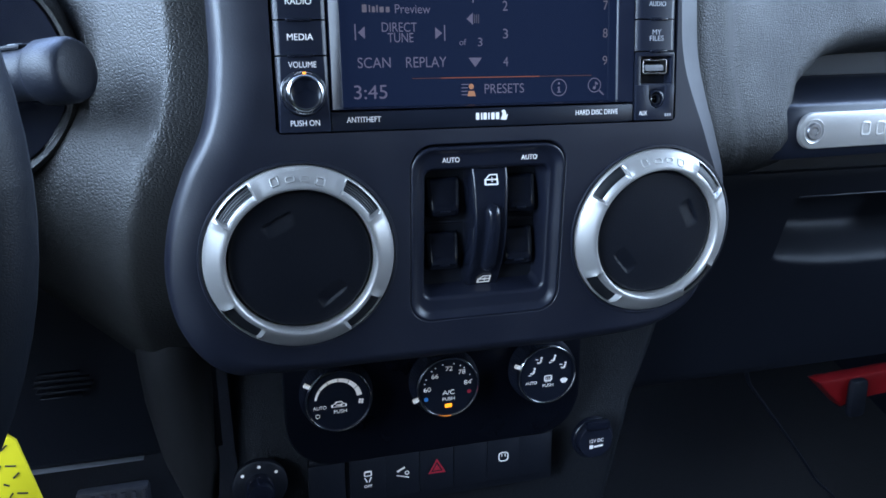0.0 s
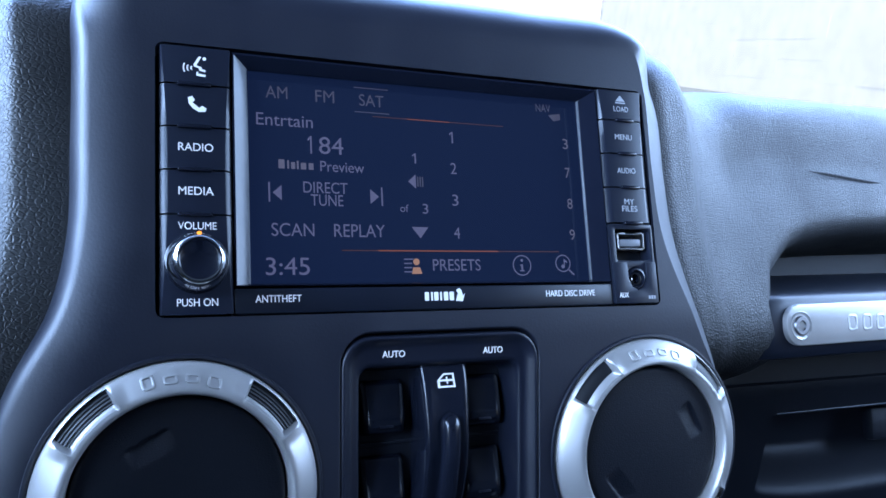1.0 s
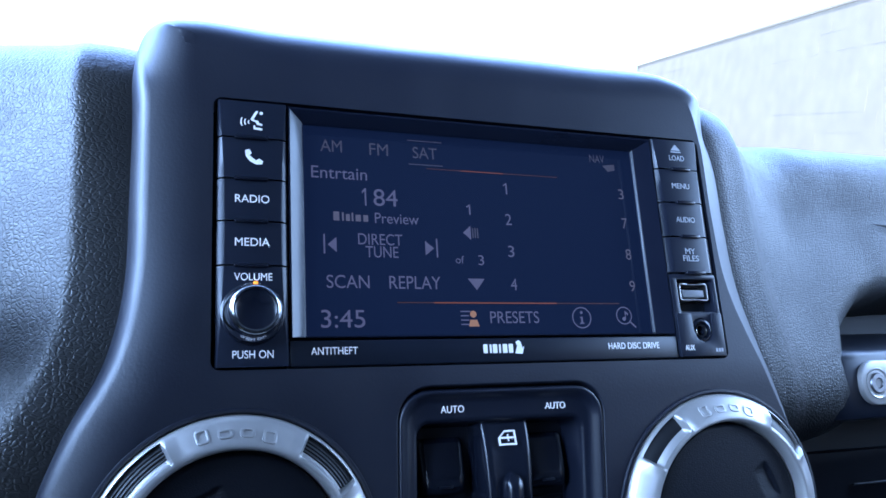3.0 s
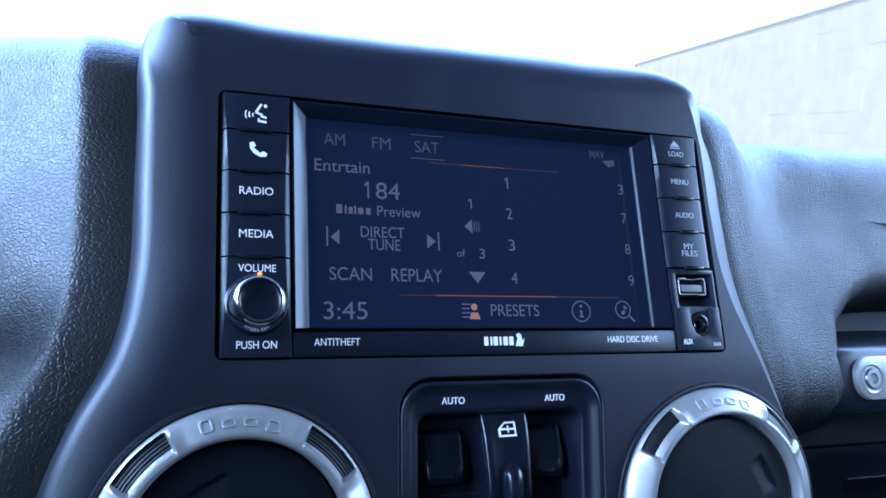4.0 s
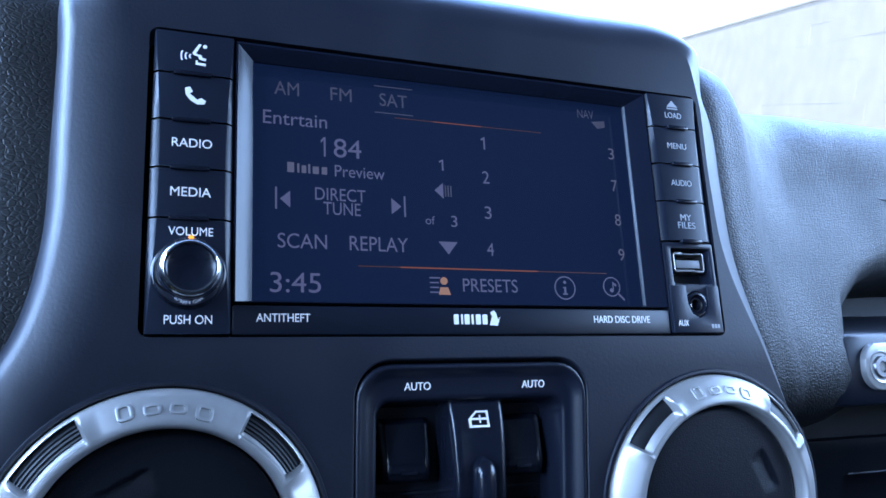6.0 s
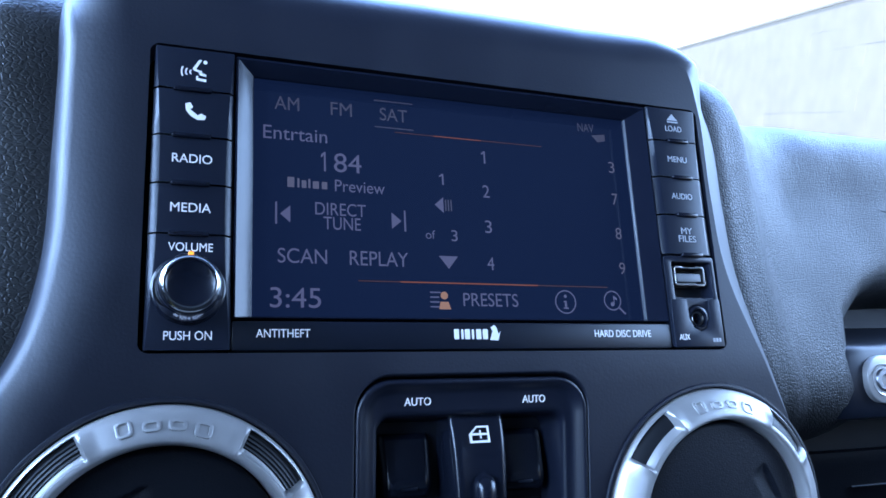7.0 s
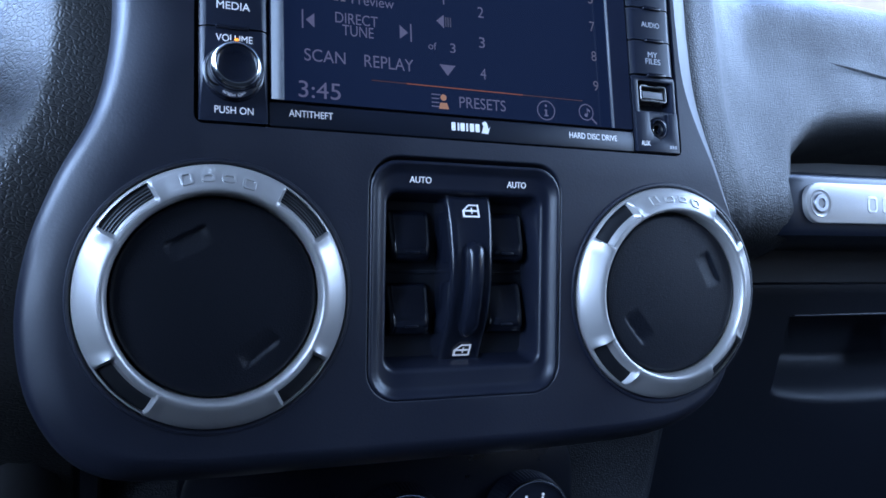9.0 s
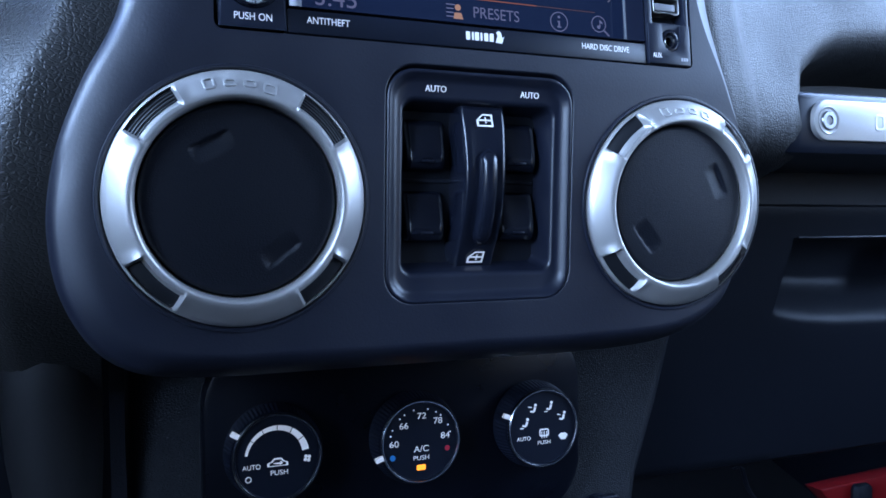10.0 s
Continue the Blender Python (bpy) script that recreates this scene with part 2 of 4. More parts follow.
def smooth_ring(points, per=8):
    """A closed Catmull-Rom curve through points of any number of coordinates."""
    p = np.array(points, float)
    out = []
    for i in range(len(p)):
        a, b, c, d = p[i - 1], p[i], p[(i + 1) % len(p)], p[(i + 2) % len(p)]
        for k in range(per):
            t = k / per
            out.append(0.5 * (2 * b + (c - a) * t + (2 * a - 5 * b + 4 * c - d) * t * t + (3 * b - a - 3 * c + d) * t**3))
    return np.array(out)


def rounded(x0, x1, z0, z1, r, n=6):
    """The outline of a rectangle with round corners."""
    out = []
    for cx, cz, a0 in ((x1 - r, z1 - r, 0), (x0 + r, z1 - r, 90), (x0 + r, z0 + r, 180), (x1 - r, z0 + r, 270)):
        out += [(cx + r * math.cos(radians(a0 + 90 * k / n)), cz + r * math.sin(radians(a0 + 90 * k / n))) for k in range(n + 1)]
    return out


def circle(cx, cz, r, n=48, rz=None):
    return [(cx + r * math.cos(2 * math.pi * k / n), cz + (rz or r) * math.sin(2 * math.pi * k / n)) for k in range(n)]


UPRIGHT = Matrix.Rotation(radians(90), 4, "X")


def bend(z):
    """How far the face recedes at a height: below the radio it leans back."""
    return 0.14 * (-50 - z) if z < -56 else 0.14 / 24 * min(0, z + 44) ** 2


def plate(outlines, y0, y1, bevel=0.0):
    """A flat plate in the panel's plane between the depths y0 and y1; outlines inside another are holes."""
    cu = bpy.data.curves.new("outline", "CURVE")
    cu.dimensions, cu.fill_mode = "2D", "BOTH"
    for pts in outlines:
        s = cu.splines.new("POLY")
        s.points.add(len(pts) - 1)
        for q, (x, z) in zip(s.points, pts):
            q.co = (x, z, 0, 1)
        s.use_cyclic_u = True
    cu.extrude = max((y1 - y0) / 2 - bevel, 0)
    cu.bevel_depth, cu.bevel_resolution, cu.offset = bevel, 1, -bevel
    ob = bpy.data.objects.new("outline", cu)
    me = bpy.data.meshes.new_from_object(ob)
    bm = bmesh.new()
    bm.from_mesh(me)
    bm.transform(Matrix.Translation((0, (y0 + y1) / 2, 0)) @ UPRIGHT)
    bmesh.ops.remove_doubles(bm, verts=bm.verts, dist=0.0005)
    bpy.data.objects.remove(ob)
    bpy.data.curves.remove(cu)
    bpy.data.meshes.remove(me)
    return bm


def writing(body, x, y, z, width, height, mat, parent, name="lettering", thick=0.12, turn=0.0, m=None):
    """Letters in the built-in font, centred at x, z, on the depth y, of that width and height."""
    cu = bpy.data.curves.new("letters", "FONT")
    cu.body, cu.size, cu.extrude, cu.align_x = body, 10.0, 0.0, "CENTER"
    cu.space_line = 0.85
    ob = bpy.data.objects.new("letters", cu)
    me = bpy.data.meshes.new_from_object(ob)
    bm = bmesh.new()
    bm.from_mesh(me)
    bpy.data.objects.remove(ob)
    bpy.data.curves.remove(cu)
    bpy.data.meshes.remove(me)
    co = np.array([v.co for v in bm.verts])
    lo, hi = co.min(0), co.max(0)
    for v in bm.verts:
        v.co = Vector(((v.co.x - (lo[0] + hi[0]) / 2) * width / (hi[0] - lo[0]), (v.co.y - (lo[1] + hi[1]) / 2) * height / (hi[1] - lo[1]), 0))
    made = bmesh.ops.extrude_face_region(bm, geom=list(bm.faces))["geom"]
    bmesh.ops.translate(bm, verts=[g for g in made if isinstance(g, bmesh.types.BMVert)], vec=(0, 0, thick))
    bm.transform((m or Matrix.Identity(4)) @ Matrix.Translation((x, y, z)) @ Matrix.Rotation(radians(-turn), 4, "Y") @ UPRIGHT)
    return part(name, bm, mat, parent, smooth=0)


def flat_shape(outlines, y, mat, parent, name="icon", thick=0.15, m=None):
    """A printed shape on the depth y."""
    bm = plate(outlines, y - thick, y)
    if m:
        bm.transform(m)
    return part(name, bm, mat, parent, smooth=0)


def bar(x0, z0, x1, z1, w):
    """The outline of a straight stroke."""
    d = Vector((x1 - x0, z1 - z0)).normalized()
    n = Vector((-d.y, d.x)) * w / 2
    return [(x0 + n.x, z0 + n.y), (x0 - n.x, z0 - n.y), (x1 - n.x, z1 - n.y), (x1 + n.x, z1 + n.y)]


def lerp(x, xs, ys):
    return float(np.interp(x, xs, ys))


def ease(x, xs, ys):
    """Interpolation with rounded steps."""
    x = min(max(x, xs[0]), xs[-1])
    i = min(max(int(np.searchsorted(xs, x)) - 1, 0), len(xs) - 2)
    t = (x - xs[i]) / (xs[i + 1] - xs[i])
    m = [(ys[min(k + 1, len(ys) - 1)] - ys[max(k - 1, 0)]) / (xs[min(k + 1, len(xs) - 1)] - xs[max(k - 1, 0)]) for k in (i, i + 1)]
    h = xs[i + 1] - xs[i]
    return (2 * t**3 - 3 * t * t + 1) * ys[i] + (t**3 - 2 * t * t + t) * h * m[0] + (3 * t * t - 2 * t**3) * ys[i + 1] + (t**3 - t * t) * h * m[1]

# ---- outside ----
ground = part("ground", boxed(-400, 400, -400, 400, -0.3, 0.0), ASPHALT, None, scale=1.0, smooth=0)
tagged(ground, "grey asphalt car park surface", "ground", kind="structure")

WALL_A, WALL_B = Vector((12.2, 18.8, 0)), Vector((3.3, -8.4, 0))
WALL_H = 3.55


def build_wall():
    run = WALL_B - WALL_A
    length, yaw = run.length, math.degrees(math.atan2(run.y, run.x))
    root = new("building")
    root.matrix_basis = pose(WALL_A.x, WALL_A.y, 0, 0, 0, yaw)
    tagged(root, "pale painted concrete block building with a flat roofline", "building")
    part("wall", boxed(0.012, length, 0.012, 9.0, 0, WALL_H), MORTAR, root, scale=1.0, smooth=0)
    part("coping", boxed(0.0, length, 0.0, 9.0, WALL_H + 0.002, WALL_H + 0.05, bevel=0.008), WALL, root, scale=1.0, smooth=0)
    return root, length


building, wall_length = build_wall()


def tree(place, height, spread, seed, leaves=2600):
    rnd = random.Random(seed)
    root = new("tree")
    root.matrix_basis = Matrix.Translation(place)
    tagged(root, "sparse yellow-green tree beyond the car park", "tree")
    bm = bmesh.new()

    def limb(a, b, r0, r1):
        d = (b - a).normalized()
        s = d.orthogonal().normalized()
        t = d.cross(s)
        rings = [[bm.verts.new(p + (s * math.cos(k * math.pi / 3) + t * math.sin(k * math.pi / 3)) * r) for k in range(6)] for p, r in ((a, r0), ((a + b) / 2, (r0 + r1) / 2), (b, r1))]
        for p, q in zip(rings, rings[1:]):
            for k in range(6):
                bm.faces.new((p[k], p[(k + 1) % 6], q[(k + 1) % 6], q[k]))

    tips = []
    fork = Vector((0, 0, height * 0.35))
    limb(Vector((0, 0, 0)), fork, 0.16, 0.12)
    for k in range(9):
        a = k * 2.4
        mid = fork + Vector((math.cos(a) * spread * rnd.uniform(0.2, 0.4), math.sin(a) * spread * rnd.uniform(0.2, 0.4), height * rnd.uniform(0.15, 0.4)))
        limb(fork, mid, 0.09, 0.05)
        for j in range(5):
            b = a + rnd.uniform(-1.2, 1.2)
            end = mid + Vector((math.cos(b) * spread * rnd.uniform(0.1, 0.5), math.sin(b) * spread * rnd.uniform(0.1, 0.5), height * rnd.uniform(0.02, 0.26)))
            limb(mid, end, 0.045, 0.012)
            tips += [mid.lerp(end, 0.5), end]
    part("trunk", bm, BARK, root, scale=1.0)
    bm = bmesh.new()
    for k in range(leaves):
        c = rnd.choice(tips) + Vector((rnd.gauss(0, 0.28), rnd.gauss(0, 0.28), rnd.gauss(0, 0.22)))
        u = Vector((rnd.uniform(-1, 1), rnd.uniform(-1, 1), rnd.uniform(-1, 1))).normalized()
        w = u.orthogonal().normalized()
        s = rnd.uniform(0.05, 0.10)
        bm.faces.new([bm.verts.new(c + u * s * a + w * s * b) for a, b in ((-1, 0), (0, 0.5), (1, 0), (0, -0.5))])
    crown = part("crown", bm, LEAF, root, scale=1.0, smooth=0)
    return root


tree((8.0, 24.5, 0), 3.2, 3.6, 4)
tree((12.6, 27.0, 0), 3.1, 3.2, 9)

# ---- the cabin's shell, in world metres ----
cabin = new("cabin")
cabin.matrix_basis = Matrix.Translation((0, 0, 0.62))
tagged(cabin, "dark closed car cabin with black soft top and window openings", "car body", kind="structure")


def shell(name, mat, *b, bevel=0.0):
    return part(name, boxed(*b, bevel=bevel), mat, cabin, scale=1.0, smooth=0)


shell("floor_pan", CARPET, -0.80, 0.80, -2.2, 0.95, -0.05, 0.0)
shell("firewall", DARK, -0.80, 0.80, 0.95, 0.99, 0.0, 0.60)
shell("roof", LINER, -0.76, 0.76, -2.2, 0.12, 1.14, 1.18)
shell("windscreen_header", LINER, -0.76, 0.76, 0.12, 0.19, 1.10, 1.18)
for side in (-1, 1):
    a, b = sorted((side * 0.74, side * 0.80))
    shell("door_lower", DARK, a, b, -2.2, 0.94, 0.0, 0.63)
    shell("roof_rail", LINER, a, b, -2.2, 0.19, 1.10, 1.18)
    shell("pillar", LINER, a, b, -1.02, -0.92, 0.46, 1.10)
    # unseen rear side, closed without its window to hold light off the dash
    shell("rear_quarter_blocker", LINER, a, b, -2.2, -1.02, 0.63, 1.10)
    pillar = boxed(-0.03, 0.03, -0.03, 0.03, 0, 0.68, bevel=0.01)
    pillar.transform(pose(side * 0.79, 0.43, 0.48, 26, 0, 0))
    part("windscreen_pillar", pillar, DARK, cabin, scale=1.0, smooth=0)
# unseen rear end, shut up to the roof to cut light from behind
shell("rear_blocker", DARK, -0.80, 0.80, -2.24, -2.2, 0.0, 1.18)
shell("cowl", DARK, -0.80, 0.80, 0.50, 0.99, 0.50, 0.56)
for x in (-0.38, 0.38):
    back = boxed(-0.24, 0.24, -0.07, 0.07, 0, 0.62, bevel=0.05)
    back.transform(pose(x, -0.78, 0.34, 14, 0, 0))
    part("seat_back", back, DARK, cabin, scale=1.0)

pane = loft([[(x, y, z) for x in (-0.76, 0.76)] for y, z in ((0.46, 1.16), (0.17, 1.73))])
windscreen = part("windscreen", pane, GLASS, None, scale=1.0, smooth=0)
tagged(windscreen, "clear car windscreen glass", "windscreen", kind="structure")
windscreen.visible_shadow = False

# ---- centre stack bezel ----
# outer edge x, z; width of the rolled edge; its depth
OUTLINE = [
    (-108, 88.0), (-78, 90.0), (-40, 91.2), (0, 92.0), (55, 92.2), (93, 91.0), (114, 77), (121.5, 50), (122.5, 14), (124, -14), (131, -46), (141, -76),
    (144, -105), (138, -130), (122, -151), (96, -163), (48, -166), (0, -166), (-55, -166), (-108, -165), (-134, -158), (-149, -138), (-154, -112), (-151, -86),
    (-143, -63), (-132, -40), (-127, -15), (-126.5, 15), (-126.5, 42), (-127, 64), (-123.0, 81.5)]
ROLL = [
    (21, 32), (26, 38), (28, 40), (28, 40), (28, 40), (25, 38), (21, 28), (21.5, 19), (22, 18), (21, 17.5), (16, 16), (13, 15), (12, 16), (12, 20), (10, 24), (10, 26),
    (10, 28), (10, 28), (10, 28), (10, 26), (12, 22), (14, 20), (16, 18), (17, 18), (20, 18), (22, 18), (22, 18), (22, 18), (21, 19), (20, 22), (19, 28)]
RING = smooth_ring([p + r for p, r in zip(OUTLINE, ROLL)], 8)


def bezel_edge():
    pts = RING[:, :2]
    tangent = np.roll(pts, -1, 0) - np.roll(pts, 1, 0)
    tangent /= np.linalg.norm(tangent, axis=1)[:, None]
    return pts, pts + np.stack([tangent[:, 1], -tangent[:, 0]], 1) * RING[:, 2:3]


OUTER, INNER = bezel_edge()
VENT_L, VENT_R, VENT_Z = -92.3, 91.0, -102.5
RADIO = (-100.4, 98.6, -45.0, 48.2)

bezel = thing("centre_stack_bezel", (0, 0, 0), "satin black moulded plastic centre stack trim with rolled edges", "dash trim", m=PANEL)
mouth = rounded(*RADIO, 3.0)
holes = [mouth, circle(VENT_L, VENT_Z, 45.4, 72), circle(VENT_R, VENT_Z, 45.4, 72), rounded(-40.3, 40.1, -141.6, -51.4, 12.0)]
face = plate([[tuple(p) for p in INNER]] + holes, 0.0, 11.0)
for cut in np.linspace(-46, -58, 9):
    bmesh.ops.bisect_plane(face, geom=list(face.verts) + list(face.edges) + list(face.faces), plane_co=(0, 0, cut), plane_no=(0, 0, 1))
for v in face.verts:
    v.co.y += bend(v.co.z)
part("face", face, BEZEL, bezel, smooth=30)
rows = []
for k in range(21):
    t = k / 20
    a, line = math.pi / 2 * t, []
    # a gentle slope that ends in a tight round
    w = max(0.0, (t - 0.7) / 0.3)
    slope_u, slope_v = (t, 0.13 * (t / 0.7) ** 2) if t < 0.7 else (0.7 + 0.3 * math.sin(math.pi / 2 * w), 0.13 + 0.87 * (1 - math.cos(math.pi / 2 * w)))
    for i, o, d in zip(INNER, OUTER, RING[:, 3]):
        # the passenger's side is a plain chamfer, the driver's side a gentle slope, the rest a round roll
        flat = min(1, max(0, (o[0] - 85) / 20)) * min(1, max(0, (76 - o[1]) / 20)) * min(1, max(0, (o[1] + 150) / 30))
        soft = min(1, max(0, (-o[0] - 108) / 14)) * min(1, max(0, (74 - o[1]) / 24))
        round_ = 1 - flat - soft
        u = round_ * math.sin(a) + flat * t + soft * slope_u
        v = round_ * (1 - math.cos(a)) + flat * t + soft * slope_v
        p = i + (o - i) * u
        line.append((p[0], d * v + bend(p[1]), p[1]))
    rows.append(line)
rows.append([(o[0], d + 45 + bend(o[1]), o[1]) for o, d in zip(OUTER, RING[:, 3])])
part("rolled_edge", loft(rows, closed=True), BEZEL, bezel, smooth=80)
rows = []
for k in range(8):
    a = math.pi / 2 * k / 7
    o, d = 0.7 * math.sin(a), 0.9 * (1 - math.cos(a))
    rows.append([(x, d + bend(z), z) for x, z in rounded(-40.3 + o, 40.1 - o, -141.6 + o, -51.4 - o, 12.0 - o, 8)])
rows.append([(x, y + 8, z) for x, y, z in rows[-1]])
part("switch_surround", loft(rows, closed=True), BEZEL, bezel, smooth=60)


# ---- dashboard vinyl on both sides ----
def edge_at(z, side):
    """The bezel's outer edge at a height, on one side."""
    pts = OUTER[OUTER[:, 0] * side > 60]
    pts = pts[np.argsort(pts[:, 1])]
    return float(np.interp(z, pts[:, 1], pts[:, 0]))


LEFT_S = [-14, -3, 0, 5, 10, 14, 16.5, 18.5, 21, 25, 31, 40, 60, 100, 170, 300, 560]
LEFT_Y = [21, 18.6, 17.8, 16.8, 16.2, 16.0, 16.2, 17.0, 19.0, 22.6, 27.6, 34.6, 49, 78, 108, 130, 148]
LEFT_LIFT = [16, 16, 16, 16, 16, 16, 16.6, 17.4, 19.5, 25, 36, 52, 78, 102, 121, 135, 148]
RIGHT_S = [-14, -3, 0, 3, 8, 14, 18, 22, 26, 33, 50, 70, 95, 125, 170, 230, 320, 440, 600]
RIGHT_Y = [15.0, 15.0, 15.2, 15.8, 17.4, 19.3, 20.8, 23.0, 26.0, 29.8, 37, 43.5, 47.5, 50.5, 53.5, 57, 61, 67, 76]


def fine(values, n):
    return [v for a, b in zip(values, values[1:]) for v in np.linspace(a, b, n, endpoint=False)] + [values[-1]]


dashboard = thing("dashboard", (0, 60, 0), "dark grey grained vinyl dashboard pad wrapped round the centre stack", "dashboard", m=PANEL)


def left_pad():
    rows = [(-205, 140), (-184, 98), (-166, 68), (-151, 47), (-137, 31), (-122, 19), (-106, 9.5), (-91, 3.6), (-78, 1)] + [(z, 0) for z in range(-66, 51, 9)]
    for k in range(1, 10):
        a = math.pi / 2 * k / 9
        rows.append((51 + 35.5 * math.sin(a), 36 * (1 - math.cos(a))))
    rows += [(87, 60), (96, 120), (126, 260), (156, 400)]
    grid = []
    for z, dy in rows:
        line = []
        for s in fine(LEFT_S, 2):
            e = edge_at(max(-112, min(z, 66)), -1)
            lift = 0.17 * max(0, ease(s, LEFT_S, LEFT_LIFT) - 16) * min(1, max(0, (z + 20) / 60))
            lift += 26 * min(1, max(0, (s - 14) / 60)) * min(1, max(0, -z / 60))
            line.append((e - s, ease(s, LEFT_S, LEFT_Y) + dy, z + lift))
        grid.append([(x, y - 60, z) for x, y, z in line])
    return loft(grid)


def right_pad():
    grid = []
    up = [(-0.05, 80), (-0.03, 48), (0.0, 30), (0.03, 19), (0.06, 12.5), (0.10, 7.2), (0.15, 3.6), (0.21, 1.3), (0.30, 0.2)] + [(w, 0) for w in np.linspace(0.45, 1.0, 12)]
    arc = [(36 + 36 * math.sin(math.pi / 2 * k / 10), 36 * (1 - math.cos(math.pi / 2 * k / 10))) for k in range(1, 11)]
    cells = [(("w", w), dy) for w, dy in up] + [(("z", z), dy) for z, dy in arc] + [(("z", 76), 62), (("z", 86), 120), (("z", 116), 260), (("z", 146), 400)]
    for (kind, value), dy in cells:
        line = []
        for s in fine(RIGHT_S, 2):
            x0 = 117 + s
            low = lerp(x0, [150, 176, 184, 188, 192, 200, 208, 218, 229, 247, 300, 700], [-80, -78, -66, -52, -42, -35, -30, -22, -15, -9, -3, 5])
            top = lerp(x0, [112, 125, 140, 147, 152, 160, 172, 190, 220, 309, 700], [13, 17, 17.5, 16, 13, 10, 10, 13.5, 17.5, 21, 34])
            z = low + (36 + top - low) * value if kind == "w" else value + top
            e = edge_at(max(min(z, 62), -100), 1)
            y = ease(s, RIGHT_S, RIGHT_Y) + lerp(s, [20, 70], [0, 0.22]) * min(z, 40) * (1 if z > -30 else 1.0)
            line.append((e + s, y + dy - 60, z))
        grid.append(line)
    return loft(grid)


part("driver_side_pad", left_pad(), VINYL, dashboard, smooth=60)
# same vinyl as the driver's pad, with shade put into its base colour
part("passenger_side_pad", right_pad(), VINYL_FINE_SHADED, dashboard, smooth=60)
slit = loft([[(257 + 6 * k, 58.5 + 0.5 * k - 60 - 1.8, 34.5 - 0.35 * k + h * min(1, k / 3)) for k in range(40)] for h in (-0.9, 0.9)])
part("pad_seam", slit, CARPET, dashboard, smooth=0)


# ---- radio ----
def radio_unit():
    r = thing("car_radio", (0, 0, 0), "black car radio with touch screen, side buttons and volume knob", "car radio", m=PANEL)
    part("chassis", boxed(-104, 101, 10.9, 60, -50, 50, bevel=0.5), GLOSS, r)

    def column(x0, x1, z0, z1, name="button", mat=BUTTON, lean=2.0, label=""):
        rows = []
        for z in np.linspace(z0, z1, 5):
            c = max(0.35, lean * (1.15 - ((z - 1.5) / 46) ** 2))
            rows.append([(x, y, z) for x, y in ((x0, 6.0), (x0, 0.9), (x0 + 0.15, 0.7), (x0 + c, -0.7), (x0 + c + 0.4, -0.8), (x1 - c - 0.4, -0.8), (x1 - c, -0.7), (x1 - 0.15, 0.7), (x1, 0.9), (x1, 6.0))])
        bm = loft(rows)
        bmesh.ops.holes_fill(bm, edges=bm.edges)
        return part(name, bm, mat, r, label, smooth=25)

    def nub(x, z, w, parent):
        part("nub", boxed(x - w / 2, x + w / 2, -2.0, 1.0, z - 0.75, z + 0.75, bevel=0.5), GLOSS, parent)

    left_rows = [(47.0, 33.9), (33.3, 19.1), (18.5, 4.3), (3.7, -10.8)]
    marks = [None, None, "RADIO", "MEDIA"]
    for (z1, z0), word in zip(left_rows, marks):
        b = column(-99.0, -75.7, z0, z1)
        nub(-88.0, z0 - 0.3, 11, b)
        if word:
            writing(word, -87.6, -0.8, (z0 + z1) / 2 + 0.4, 11.2, 2.7, PRINT, b)
        elif z1 > 40:
            # a talking head in profile and three sound waves
            flat_shape([[(-85.6, 43.6), (-87.2, 40.6), (-86.6, 40.2), (-85.6, 40.1), (-85.4, 39.3), (-84.2, 39.0), (-84.3, 38.3), (-86.2, 38.7), (-86.5, 39.6), (-87.9, 40.0), (-88.2, 40.6), (-86.4, 43.7)]], -0.8, PRINT, b)
            flat_shape([[(-86.6, 37.6), (-84.2, 37.4), (-84.3, 36.6), (-87.2, 36.9), (-87.2, 38.2), (-86.6, 38.3)]], -0.8, PRINT, b)
            flat_shape([circle(-84.6, 43.0, 0.6, 12)], -0.8, PRINT, b)
            for q, h in ((-88.6, 1.2), (-89.8, 2.0), (-91.0, 2.8)):
                arc = [(q - 0.6 * math.cos(v), 39.4 + h * 0.6 * math.sin(v)) for v in np.linspace(-1.1, 1.1, 7)]
                flat_shape([arc + [(x + 0.45, z) for x, z in arc[::-1]]], -0.8, PRINT, b)
        else:
            # a telephone handset
            pts = [(-90.0, 29.0), (-88.6, 29.5), (-87.8, 28.1), (-88.6, 27.3), (-86.4, 25.5), (-85.4, 26.2), (-84.0, 25.4), (-84.4, 24.3), (-86.4, 24.1), (-88.4, 25.2), (-89.8, 27.0)]
            flat_shape([pts], -0.8, PRINT, b)
    panel = column(-99.0, -75.7, -44.2, -11.4, "volume_panel")
    writing("VOLUME", -87.3, -0.8, -14.9, 12.2, 2.5, PRINT, panel)
    writing("PUSH ON", -87.4, -0.8, -40.2, 12.8, 2.5, PRINT, panel)
    k = part("volume_knob", lathe([(10.2, -0.6), (10.2, -1.2), (9.6, -1.8), (8.9, -2.0), (8.7, -8.0), (8.2, -9.6), (7.2, -10.6), (6.4, -10.7), (5.8, -10.2), (0, -10.0)], 56, -87.6, -27.2), GLOSS, r, "black volume knob with chrome ring")
    part("chrome_ring", lathe([(9.3, -2.2), (9.6, -2.8), (9.5, -4.4), (9.0, -6.8), (8.4, -9.0), (7.7, -10.4), (7.0, -10.9), (6.6, -10.8)], 56, -87.6, -27.2), CHROME, k)
    part("index_lamp", boxed(-88.3, -86.9, -10.0, -7.6, -20.2, -18.3, bevel=0.3), AMBER, k)

